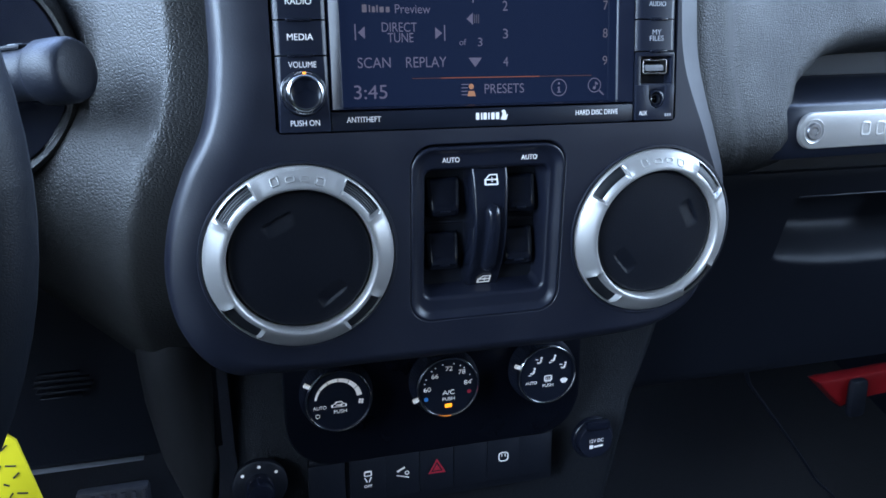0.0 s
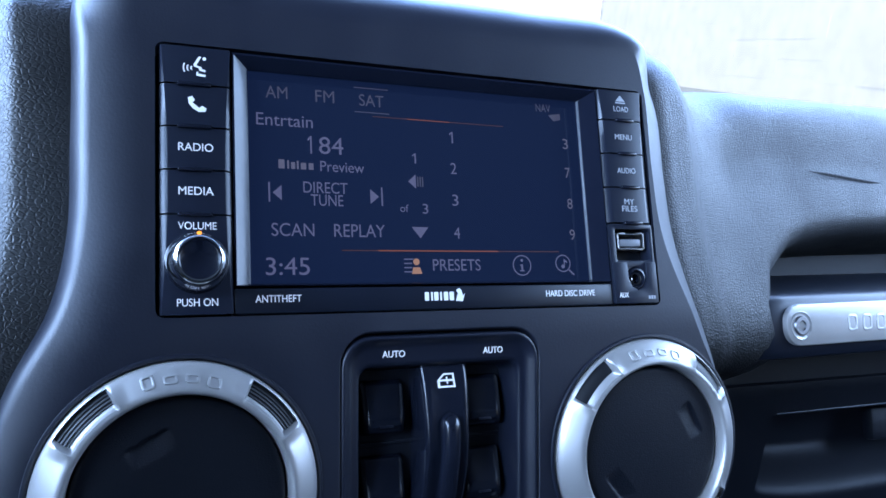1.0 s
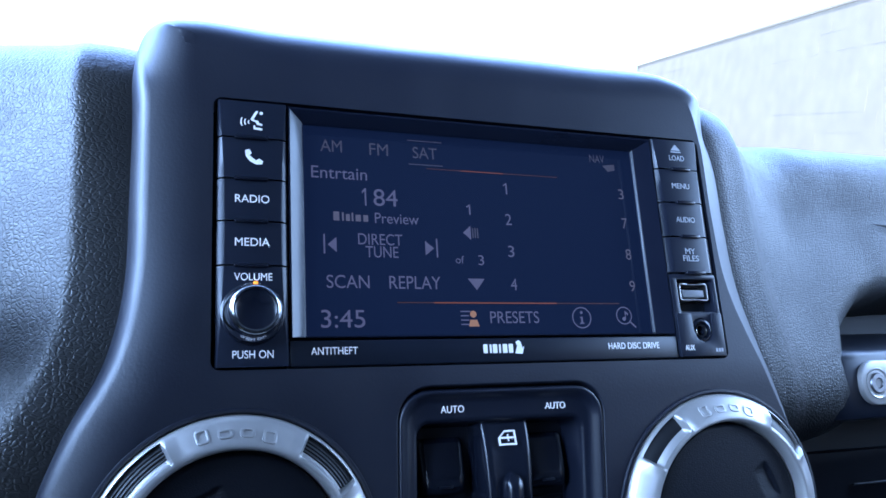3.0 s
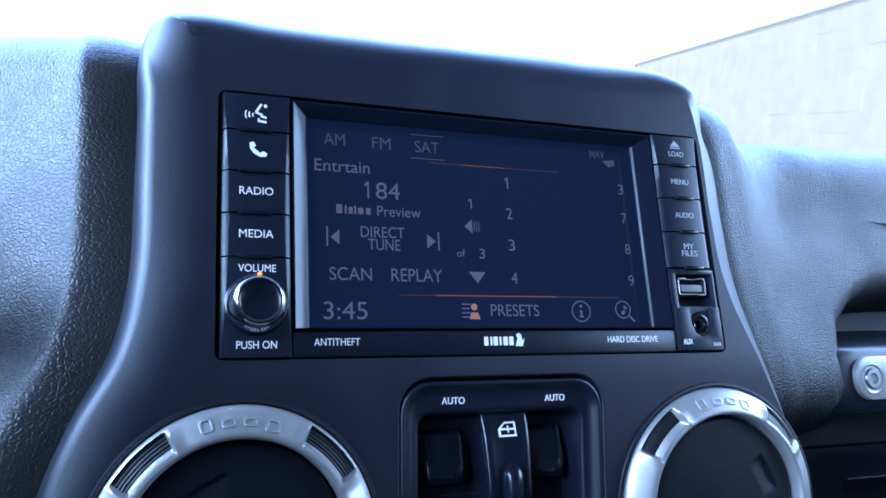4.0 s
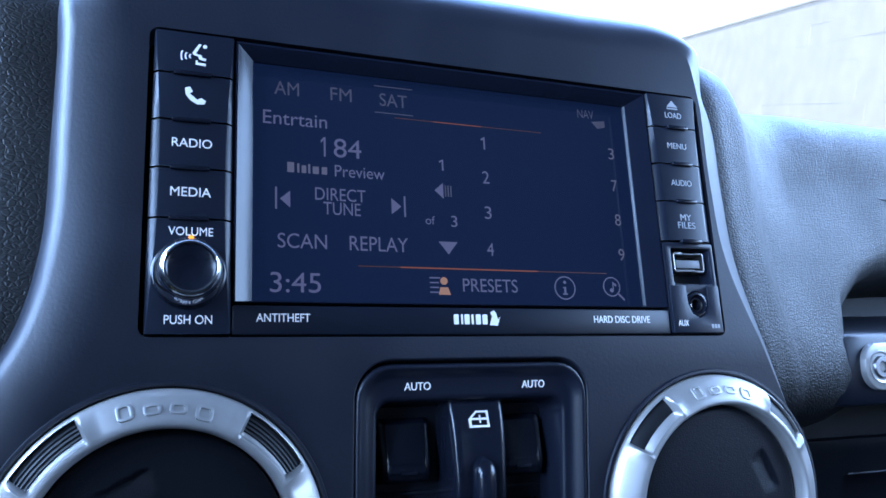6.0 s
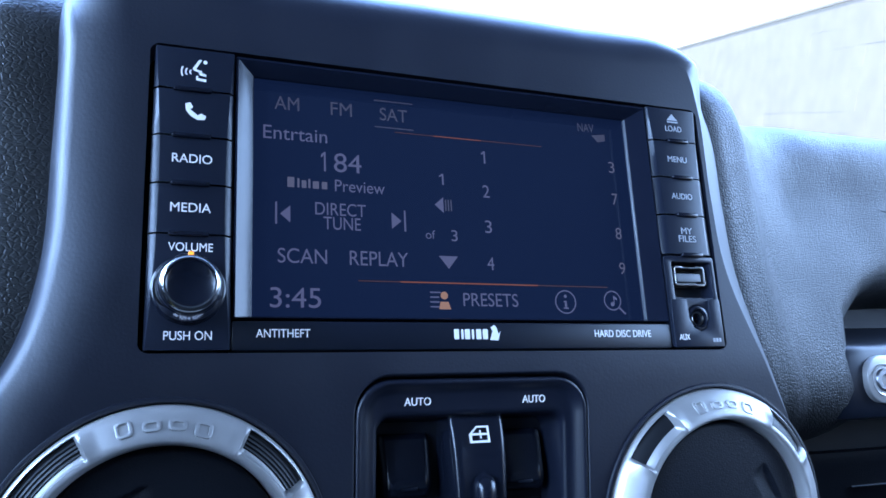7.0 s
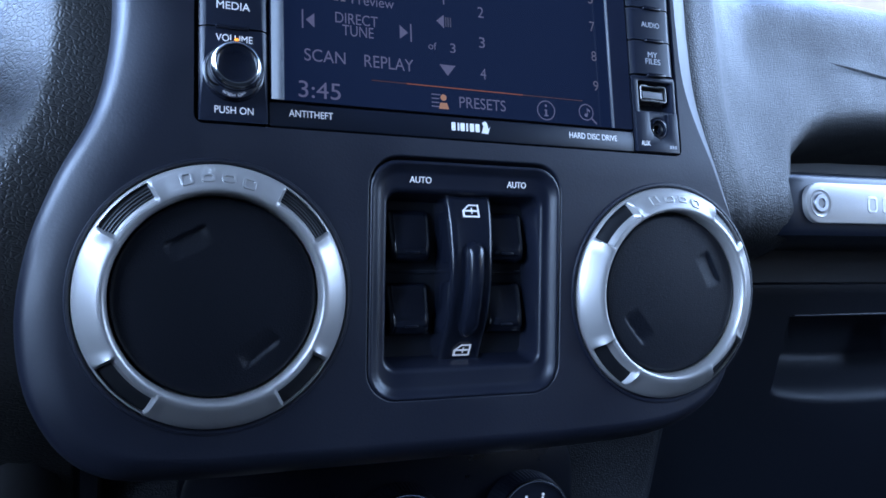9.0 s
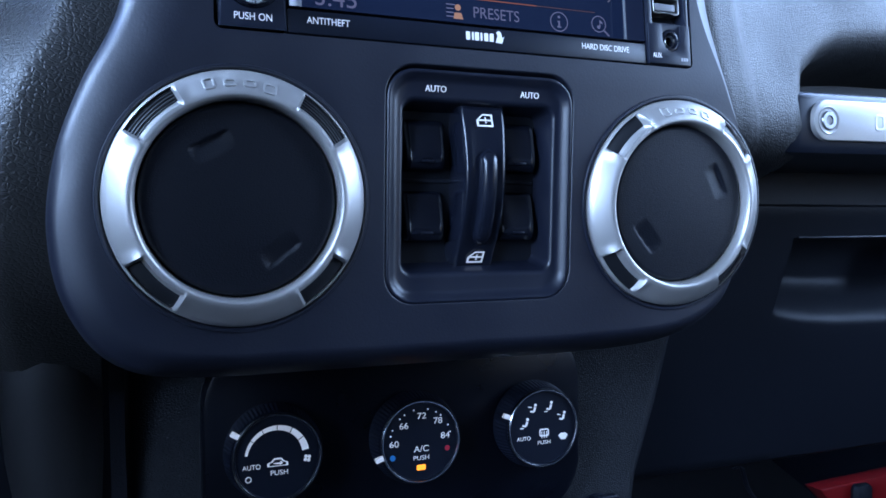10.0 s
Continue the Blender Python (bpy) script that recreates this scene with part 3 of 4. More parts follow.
    # sunken screen behind a sloping frame
    def rect(b, y):
        return [(b[0], y, b[2]), (b[1], y, b[2]), (b[1], y, b[3]), (b[0], y, b[3])]
    levels = (((-75.3, 74.8, -35.0, 47.0), 10.8), ((-75.3, 74.8, -35.0, 47.0), 0.3), ((-75.1, 74.6, -34.8, 46.8), 0.0), ((-74.7, 74.2, -34.7, 46.2), 0.05),
              ((-69.9, 67.9, -33.9, 42.7), 3.3), ((-69.6, 67.6, -33.8, 42.4), 3.7), ((-69.6, 67.6, -33.8, 42.4), 4.4), ((-71.0, 72.0, -34.6, 45.2), 4.6), ((-71.0, 72.0, -34.6, 45.2), 8.9))
    part("screen_frame", loft([rect(b, y) for b, y in levels], closed=True), PIANO, r, smooth=20)
    # added strip: the highlight on the frame's right edge, put in as colour
    part("frame_edge", plate([[(67.3, -33.6), (67.75, -33.6), (67.75, 42.2), (67.3, 42.2)]], 3.2, 4.6), EDGE_HIGHLIGHT, r, "thin pale strip drawn as an edge highlight beside the screen", smooth=0)
    s = part("screen", boxed(-71.4, 72.4, 8.4, 10.0, -35.0, 45.6), SCREEN, r, "dark touch screen showing satellite radio presets", smooth=0)
    Y = 8.36
    def lcd(word, x, z, w, h, mat=LCD):
        if "1" in word and len(word) == 1:
            flat_shape([[(x - 0.1, z - h * 0.54), (x + 0.5, z - h * 0.54), (x + 0.5, z + h * 0.54), (x, z + h * 0.54), (x - 1.1, z + h * 0.34), (x - 1.0, z + h * 0.20), (x - 0.1, z + h * 0.36)]], Y, mat, s, "lettering", thick=0.02)
            return
        writing(word, x, Y, z, w, h * 1.05, mat, s, thick=0.02)
    def glyph(outlines, mat=LCD):
        flat_shape(outlines, Y, mat, s, thick=0.02)
    lcd("AM", -58.4, 36.8, 8.0, 4.4, LCD_DIM), lcd("FM", -40.4, 36.7, 7.2, 4.4, LCD_DIM), lcd("SAT", -22.2, 36.6, 9.8, 4.4, LCD_DIM)
    glyph([bar(-29.0, 41.4, -15.2, 41.4, 0.35)], LCD_DIM), glyph([bar(-29.0, 31.8, -15.2, 31.8, 0.35)], LCD_DIM)
    lcd("Entrtain", -55.6, 26.4, 20.6, 4.4), lcd("1", -46.4, 17.8, 1.2, 6.2), lcd("84", -38.6, 17.8, 9.2, 6.2)
    for q, w, h in ((-57.2, 2.2, 3.4), (-54.8, 0.7, 3.2), (-53.0, 1.5, 2.6), (-51.3, 0.7, 3.2), (-49.2, 2.0, 2.5), (-46.4, 1.8, 2.5)):
        glyph([rounded(q - w / 2, q + w / 2, 8.3, 8.3 + h, 0.2, 2)], LCD_MID)
    lcd("Preview", -34.6, 9.9, 16.8, 3.8)
    lcd("DIRECT", -41.2, 1.8, 16.6, 4.0), lcd("TUNE", -40.8, -2.9, 12.2, 4.0)
    glyph([bar(-61.8, -4.0, -61.8, 3.2, 0.6)]), glyph([[(-60.6, -0.6), (-57.4, 2.2), (-57.4, -3.4)]])
    glyph([bar(-19.6, -4.4, -19.6, 2.8, 0.6)]), glyph([[(-20.8, -0.9), (-24.2, 1.9), (-24.2, -3.7)]])
    lcd("SCAN", -53.6, -14.0, 15.4, 4.5), lcd("REPLAY", -28.8, -14.0, 19.6, 4.5)
    lcd("3:45", -55.8, -27.2, 15.6, 6.0), lcd("PRESETS", 9.8, -26.8, 20.2, 4.3)
    glyph([[(-8.2, -12.2), (-1.4, -12.2), (-4.8, -16.6)]])
    lcd("1", -5.6, 14.8, 0.9, 3.7), lcd("of", -10.8, -5.0, 3.4, 2.8), lcd("3", -2.2, -5.0, 2.3, 3.7)
    glyph([[(-8.8, 5.6), (-5.6, 8.4), (-5.6, 2.8)]])
    for q in (-4.8, -3.8, -2.8):
        glyph([bar(q, 3.6, q, 7.6, 0.5)], LCD_DIM)
    for n, z in (("1", 24.2), ("2", 11.6), ("3", -1.2), ("4", -14.2)):
        lcd(n, 10.6, z, 1.0 if n == "1" else 2.6, 4.3)
    for n, z in (("3", 24.8), ("7", 12.2), ("8", -1.0), ("9", -14.2)):
        lcd(n, 63.2, z, 2.5, 4.2, LCD_MID)
    lcd("NAV", 53.6, 39.8, 7.0, 3.2, LCD_DIM), glyph([[(55.8, 37.0), (61.6, 37.8), (61.6, 35.2), (58.2, 34.4)]], LCD_DIM)
    # thin rules that fade out towards their ends
    for z, stretches in ((-21.4, ((-36, -22, LCD_RED_DIM, 0.3), (-22, 28, LCD_RED, 0.42), (28, 56, LCD_RED_DIM, 0.3))), (30.4, ((-22, -8, LCD_RED_DIM, 0.25), (-8, 10, LCD_RED, 0.3), (10, 34, LCD_RED_DIM, 0.25)))):
        for x0, x1, mat, w in stretches:
            glyph([bar(x0, z, x1, z, w)], mat)
    for z in (-24.6, -26.2, -27.8, -29.4):
        glyph([bar(-12.0, z, -8.2 + (z < -26) * -0.6, z, 0.45)])
    glyph([circle(-7.0, -25.6, 1.3, 16)], LCD_TAN), glyph([[(-9.0, -30.2), (-8.4, -27.7), (-5.6, -27.7), (-4.8, -30.2)]], LCD_TAN)
    glyph([circle(38.4, -27.0, 4.2, 32), circle(38.4, -27.0, 3.75, 32)]), glyph([bar(38.4, -29.0, 38.4, -26.6, 0.8)]), glyph([circle(38.4, -25.0, 0.6, 12)])
    glyph([bar(37.6, -26.9, 38.6, -26.9, 0.5)]), glyph([bar(37.4, -29.2, 39.4, -29.2, 0.5)])
    glyph([circle(57.6, -26.2, 3.6, 32), circle(57.6, -26.2, 3.15, 32)]), glyph([bar(60.2, -28.8, 62.6, -31.0, 0.7)])
    glyph([bar(58.2, -27.4, 58.2, -24.4, 0.4)]), glyph([circle(57.5, -27.5, 0.8, 12)]), glyph([[(58.2, -24.4), (59.6, -25.4), (59.4, -26.2), (58.2, -25.3)]])

    strip = part("lower_strip", boxed(-75.6, 74.7, -0.2, 8, -44.4, -35.8, bevel=0.6), DIAL, r)
    writing("ANTITHEFT", -61, -0.2, -39.4, 15.6, 2.4, PRINT, strip), writing("HARD DISC DRIVE", 54.8, -0.2, -39.3, 22.6, 2.4, PRINT, strip)
    for k2, (q, w) in enumerate(((-6.9, 1.6), (-4.9, 0.7), (-3.2, 1.7), (-1.3, 0.7), (0.7, 1.7), (3.0, 1.7))):
        flat_shape([rounded(q - w / 2, q + w / 2, -41.2, -38.0, 0.3, 2)], -0.2, PRINT, strip, "emblem")
    flat_shape([[(4.6, -41.4), (7.4, -41.6), (8.4, -38.6), (7.6, -39.6), (7.0, -37.4), (6.2, -36.6), (5.0, -37.4), (5.6, -38.6)]], -0.2, PRINT, strip, "emblem")

    right_rows = [(47.0, 34.2, "LOAD"), (33.6, 19.6, "MENU"), (19.0, 5.0, "AUDIO"), (4.4, -10.2, "MY\nFILES")]
    for z1, z0, word in right_rows:
        b = column(75.2, 97.4, z0, z1, lean=2.2)
        if z1 > 4:
            nub(87.4, z0 - 0.3, 9, b)
        w = {"LOAD": (7.4, 2.3), "MENU": (8.6, 2.3), "AUDIO": (9.2, 2.3), "MY\nFILES": (7.6, 5.4)}[word]
        writing(word, 86.5, -0.8, (z0 + z1) / 2 - (1.6 if word == "LOAD" else 0), *w, PRINT_DIM, b)
        if word == "LOAD":
            flat_shape([[(84.0, 42.4), (88.8, 42.4), (86.4, 45.0)]], -0.8, PRINT_DIM, b), flat_shape([bar(84.0, 41.7, 88.8, 41.7, 0.5)], -0.8, PRINT_DIM, b)
    sock = part("port_bay", plate([rounded(75.2, 97.2, -44.2, -10.8, 1.0), rounded(78.4, 95.4, -26.2, -13.0, 0.8), circle(87.2, -33.8, 5.0, 40)], -0.2, 7.0, 0.3), BUTTON, r)
    part("bay_floor", boxed(76, 97, 6.6, 7.6, -44, -12), DARK, sock)
    part("step", plate([[(75.6, -27.0), (82.4, -27.0), (82.7, -33.8), (84.2, -37.2), (87.2, -38.6), (90.2, -37.2), (91.7, -33.8), (92.0, -27.0), (96.8, -27.0), (96.8, -44.0), (75.6, -44.0)]], -1.2, -0.3, 0.25), BUTTON, sock)
    u = part("usb_port", plate([[(79.6, -15.4), (80.6, -14.6), (83.4, -14.6), (83.8, -15.2), (88.4, -15.2), (88.8, -14.6), (91.6, -14.6), (92.4, -15.4), (92.4, -21.2), (91.6, -22.0), (88.8, -22.0), (88.4, -21.4), (83.8, -21.4), (83.4, -22.0), (80.6, -22.0), (79.6, -21.2)], rounded(80.3, 91.7, -21.2, -15.4, 0.4)], 1.0, 6.4, 0.2), STEEL, r, "steel USB socket")
    tongue = part("tongue", boxed(81.2, 90.8, 1.4, 6.4, -20.4, -17.4, bevel=0.2), TONGUE, u)
    for ob in (u, tongue):
        for v in ob.data.vertices:
            v.co.x = 0.0868 + (v.co.x - 0.086) * 1.08
            v.co.z += 0.0004
    j = part("aux_jack", lathe([(5.0, 0.4), (4.4, -0.6), (3.6, -0.8), (3.2, 0.4), (2.6, 0.2), (2.2, 0.6), (1.9, 4.0), (0, 5.5)], 40, 87.2, -33.8), GLOSS, r, "round black audio jack")
    part("contact_ring", lathe([(2.5, 0.1), (2.3, -0.1), (2.1, 0.3), (2.2, 1.6)], 32, 87.2, -33.8), STEEL, j)
    writing("AUX", 79.6, -1.2, -40.6, 4.4, 2.1, PRINT, sock)
    for q in (92.2, 93.5, 94.8):
        flat_shape([rounded(q - 0.45, q + 0.45, -42.4, -41.0, 0.15, 2)], -1.2, PRINT_DIM, sock, "code_bar")
    return r


radio_unit()


# ---- air vents ----
def vent(cx, dents, group="round dash vents"):
    v = thing("air_vent", (cx, bend(VENT_Z), VENT_Z), "closed round air vent with satin silver ring and black disc", "air vent", group, m=PANEL, tilt=8.0)
    tabs = [45, 135, 225, 315]

    def off(a):
        d = math.degrees(a)
        return min(abs((d - t + 180) % 360 - 180) for t in tabs)

    def shape(a, r, y):
        d = off(a)
        band = max(0.0, min(1.0, (r - 36.7) / 0.6)) * max(0.0, min(1.0, (43.3 - r) / 0.4))
        if d < 14.0:
            y += 2.6 * band * min(1, (14.0 - d) / 0.7)
        else:
            lip = max(0.0, 1 - (d - 14.0) / 6.5) ** 1.5 * min(1, (d - 14.0) / 0.9)
            y -= 1.9 * lip * math.exp(-((r - 39.7) / 3.2) ** 2)
        return r, y

    prof = [(44.2, 3.0), (44.2, -0.6), (44.0, -1.5), (43.6, -2.1), (43.3, -2.4), (43.0, -2.8), (42.2, -3.5), (41.0, -4.4), (39.6, -5.4), (38.4, -6.2), (37.3, -6.9), (36.7, -7.2), (35.6, -7.6), (34.9, -7.5), (34.4, -6.9), (34.0, -5.4), (33.6, 3.0)]
    ring = part("ring", lathe(prof, 360, shape=shape), SILVER, v, "satin silver ring", smooth=50)
    for t in tabs:
        if cx > 0 or t > 180:
            rows = [[(r * math.cos(radians(t + d)), y, r * math.sin(radians(t + d))) for d in np.linspace(-13.6, 13.6, 13)] for r, y in ((36.9, -3.9), (38.0, -3.9), (39.4, -3.4), (41.4, -2.3), (43.0, -1.0))]
        else:
            rows = []
            for q in np.linspace(36.9, 43.0, 13):
                up = 0.4 if round((q - 36.9) / 0.508) % 2 else 0.0
                base = lerp(q, [36.9, 39.4, 41.4, 43.0], [-3.9, -3.6, -2.5, -1.2])
                rows.append([(q * math.cos(radians(t + d)), base - up, q * math.sin(radians(t + d))) for d in np.linspace(-13.4, 13.4, 13)])
        part("grip_tab", loft(rows), RUBBER, v, smooth=25)
    # raised maker's mark as plain bars along the top of the ring
    for q, w, low, high in ((-10.4, 4.2, -2.0, 3.0), (-3.6, 4.6, -1.8, 1.6), (3.0, 4.6, -1.8, 1.6), (9.8, 4.6, -3.0, 1.6)):
        bm = plate([rounded(-w / 2, w / 2, low, high, 1.2, 4), rounded(-w / 2 + 0.9, w / 2 - 0.9, low + 0.9, high - 0.9, 0.6, 4)], -0.45, 0.5, 0.15)
        bm.transform(Matrix.Rotation(q / 39.4, 4, "Y") @ Matrix.Translation((0, -5.5, 39.4)) @ Matrix.Rotation(radians(-33), 4, "X"))
        part("emblem", bm, SILVER, ring)

    def dish(a, r, y):
        x, z = r * math.cos(a), r * math.sin(a)
        for da, dr in dents:
            ca, sa = math.cos(radians(da)), math.sin(radians(da))
            u, w = x * ca + z * sa - dr, -x * sa + z * ca
            if abs(w) < 7.5 and -3.4 < u < 4.0:
                y += 1.7 * max(0, 1 - (w / 7.5) ** 4) * (min(1, (4.0 - u) / 0.9) * max(0, (u + 3.4) / 7.4))
        return r, y

    prof = [(33.4, 3.0), (33.2, -1.8), (32.9, -2.6), (32.3, -3.2), (31.6, -3.5)] + [(r, -3.5 - 1.0 * (1 - (r / 31.4) ** 2)) for r in np.linspace(30.9, 0.6, 52)] + [(0, -4.5)]
    part("disc", lathe(prof, 180, shape=dish), GRAINED_FINE, v, smooth=50)
    part("housing", lathe([(45.6, 5.0), (46.4, 0.0), (46.1, -0.7), (45.3, -0.8), (44.7, -0.2), (44.5, 4.0), (34, 6.0), (0, 7.0)], 96), BEZEL, v)
    return v


vent(VENT_L, [(118, 19.5), (308, 21.0)])
vent(VENT_R, [(28, 20.5), (220, 20.5)])


# ---- window switches ----
def window_switches():
    w = thing("window_switch_panel", (0, 4.6 + bend(-96.8), -96.8), "black window switch panel with four rockers and a centre lock bar", "window switches", m=PANEL, tilt=8.0)
    fr = []
    for o, y, r in ((0.0, 1.5, 11.0), (0.0, -3.9, 11.0), (0.35, -4.5, 10.7), (0.9, -4.7, 10.3), (1.5, -4.4, 9.9), (2.6, -3.2, 9.2), (3.6, -2.2, 8.4), (4.9, -1.7, 7.0), (5.6, -1.6, 6.0), (6.3, -1.4, 4.8), (6.8, -0.6, 4.4), (7.2, 1.2, 4.2), (8.0, 9.6, 3.6), (8.8, 11.4, 3.0)):
        k = 1.0 if o < 5 else 1.67
        b = (-39.4 + o * 1.08, 39.2 - o * 1.08, -44.2 + o * k, 44.4 - o * k)
        fr.append([(x, y, z) for x, z in rounded(*b, r, 6)])
    frame_part = part("frame", loft(fr, closed=True), GLOSS_SATIN, w, smooth=50)
    part("well", boxed(-31.4, 31.4, 11.0, 13, -34.4, 33.4), DARK, w)
    writing("AUTO", -19.3, -1.95, 37.6, 8.6, 2.4, PRINT, frame_part, thick=0.3), writing("AUTO", 20.7, -1.95, 37.4, 8.2, 2.4, PRINT, frame_part, thick=0.3)
    for x in (-20.0, 20.0):
        for z in (16.5, -11.5):
            rows = []
            for k in range(25):
                v = -1 + k / 12
                zz, edge = 10.2 * v, math.sqrt(max(0, 1 - abs(v) ** 5))
                y = 9.6 - edge * (5.0 + 1.8 * math.cos((v + 0.62) * 2.1))
                g = 0.90 + 0.10 * math.sqrt(max(0, 1 - abs(v) ** 6))
                rows.append([(x + 9.2 * u * g, 12.0 - (12.0 - y) * max(0, 1 - abs(u) ** 7) ** 0.6 + 0.5 * (1 - u * u) * edge, z + zz) for u in np.linspace(-1, 1, 19)])
            sw = part("rocker", loft(rows), ROCKER, w, smooth=60)
            part("ledge", boxed(x - 2.6, x + 2.6, 2.6, 4.4, z - 6.4, z - 5.6, bevel=0.3), GLOSS_SATIN, sw)
    part("divider", boxed(-29.5, 29.5, 10.2, 12, 2.0, 3.6, bevel=0.6), DARK_SATIN, w)
    rows = []
    for z in np.linspace(-36.2, 33.5, 36):
        y = ease(z, [-36.2, -28, -14, 4, 20, 28, 33.5], [9.5, 6.0, -0.5, -4.2, -2.6, -0.6, 1.6])
        g = 1 + 0.10 * max(0, (z - 10) / 23)
        k = max(0, (-8 - z) / 28) ** 1.6 * 8
        rows.append([(1.6 + q * g, y + c, z) for q, c in ((-9.6 - k, 15), (-9.2 - k * 0.7, 7), (-8.8, 2.6), (-8.5, 1.0), (-7.9, 0.3), (-6.9, 0), (-5.5, 0.3), (0, 0.5), (5.5, 0.3), (6.9, 0), (7.9, 0.3), (8.5, 1.0), (8.8, 2.6), (9.2 + k * 0.3, 7), (9.6 + k * 0.4, 15))])
    spine = part("spine", loft(rows), GLOSS, w, smooth=40)
    rows = []
    for k, z in enumerate(np.linspace(-22.5, 15.5, 26)):
        y = ease(z, [-36.2, -28, -14, 4, 20, 28, 33.5], [9.5, 6.0, -0.5, -4.2, -2.6, -0.6, 1.6])
        t = min(1, (z + 22.5) / 5, (15.5 - z) / 5)
        h = 4.2 * math.sqrt(max(0, 1 - (1 - t) ** 2))
        wd = 3.6 * math.sqrt(max(0.02, 1 - (1 - t) ** 2))
        rows.append([(2.2 + wd * q, y + 0.3 - h * c, z) for q, c in ((-1, -0.1), (-0.92, 0.55), (-0.6, 0.92), (0, 1.0), (0.6, 0.92), (0.92, 0.55), (1, -0.1))])
    part("lock_bar", loft(rows), GLOSS, w, smooth=50)

    def car_window(z, y, lean):
        m = Matrix.Translation((1.8, y, z)) @ Matrix.Rotation(radians(lean), 4, "X")
        flat_shape([[(-3.6, -2.6), (3.4, -2.6), (3.4, 2.8), (-0.8, 2.8), (-3.6, 0.2)], [(-2.7, -1.9), (2.7, -1.9), (2.7, -0.2), (-2.7, -0.2)], [(-2.5, 0.5), (2.7, 0.5), (2.7, 2.2), (-0.6, 2.2)]], 0, PRINT, spine, m=m)
        flat_shape([bar(0.3, -1.2, 0.3, 1.4, 0.5)], -0.1, PRINT, spine, m=m), flat_shape([bar(-0.9, 0.1, 1.5, 0.1, 0.5)], -0.1, PRINT, spine, m=m)
    car_window(26.6, -0.95, -22)
    car_window(-27.6, 5.6, 30)
    return w


window_switches()


# ---- climate controls ----
def climate():
    c = thing("climate_control_panel", (0, 90.3, -217.5), "black climate control panel with three round dials", "climate controls")
    part("fascia", plate([rounded(-99, 99, -49, 53, 30, 10)], 0, 20, 3.0), FASCIA, c)
    for x, kind in ((-67.6, "fan"), (1.5, "heat"), (68.8, "mode")):
        body = part("dial", lathe([(22.6, 0.0), (22.4, -1.2), (21.8, -6.2), (20.4, -12.2), (19.8, -13.2), (18.8, -13.6), (18.6, -12.8)], 72, x, 2.0), BUTTON, c, "black push dial with chrome rim")
        part("chrome_rim", lathe([(20.3, -12.5), (20.2, -13.8), (19.8, -14.2), (19.3, -14.2), (18.9, -13.4)], 72, x, 2.0), CHROME, body)
        knurl = lathe([(22.6, -1.8), (22.0, -6.2), (20.8, -11.6)], 144, x, 2.0, shape=lambda a, r, y: (r + (0.35 if round(a / (2 * math.pi) * 144) % 2 else 0), y))
        part("knurling", knurl, BUTTON, body, smooth=10)
        part('dial_face', lathe([(18.8, -12.7), (0, -12.7)], 64, x, 2.0), DIAL, body)
        Y = -12.8
        ang = {"fan": 148, "heat": 198, "mode": 160}[kind]
        ca, sa = math.cos(radians(ang)), math.sin(radians(ang))
        bm = boxed(-1.6, 3.4, -1.0, 1.2, -1.2, 1.2, bevel=0.3)
        bm.transform(Matrix.Translation((x, 0, 2.0)) @ Matrix.Rotation(radians(-ang), 4, "Y") @ Matrix.Translation((20.6, -12.6, 0)))
        part("pointer", bm, PRINT, body, "white pointer")
        if kind == "fan":
            pts = [(14.6 * math.cos(radians(a)), 14.6 * math.sin(radians(a))) for a in np.linspace(10, 172, 28)]
            back = [((14.6 - lerp(a, [10, 172], [3.2, 1.2])) * math.cos(radians(a)), (14.6 - lerp(a, [10, 172], [3.2, 1.2])) * math.sin(radians(a))) for a in np.linspace(172, 10, 28)]
            flat_shape([[(x + p, 2 + q) for p, q in pts + back]], Y, PRINT, body)
            for a in (36, 62, 90, 118, 144):
                p, q = math.cos(radians(a)), math.sin(radians(a))
                flat_shape([bar(x + p * 10.8, 2 + q * 10.8, x + p * 15, 2 + q * 15, 0.35)], Y - 0.2, INK, body)
            writing("AUTO", x - 11.6, Y, -1.4, 8.0, 2.2, PRINT, body), writing("PUSH", x + 0.8, Y, -4.9, 7.8, 2.2, PRINT, body)
            flat_shape([circle(x - 13.0, -6.8, 1.4, 24), circle(x - 13.0, -6.8, 1.0, 24)], Y, PRINT, body)
            car = [(-4.6, -2.0), (-4.6, -0.4), (-3.0, 0.1), (-1.6, 1.7), (1.8, 1.7), (3.2, 0.1), (4.8, -0.4), (4.8, -2.0)]
            flat_shape([[(x + p, q) for p, q in car], [(x + 0.1 + p * 0.8, -0.25 + q * 0.72) for p, q in car]], Y, PRINT, body)
            flat_shape([bar(x - 1.8, -0.6, x + 2.2, -0.6, 0.4), bar(x + 1.2, 0.2, x + 2.3, -0.6, 0.4), bar(x + 1.2, -1.4, x + 2.3, -0.6, 0.4)], Y - 0.1, PRINT, body)
            for a in range(4):
                flat_shape([circle(x + 13.6 + 1.1 * math.cos(a * 1.571 + 0.6), 0.2 + 1.1 * math.sin(a * 1.571 + 0.6), 0.8, 10)], Y, PRINT, body)
        if kind == "heat":
            for word, q, h, wd in (("60", -13.6, -0.2, 4.6), ("66", -8.6, 8.2, 4.4), ("72", 0.6, 12.4, 4.6), ("78", 9.0, 9.4, 4.4), ("84", 12.8, 1.8, 4.6)):
                writing(word, x + q, Y, 2 + h, wd, 3.0, PRINT, body)
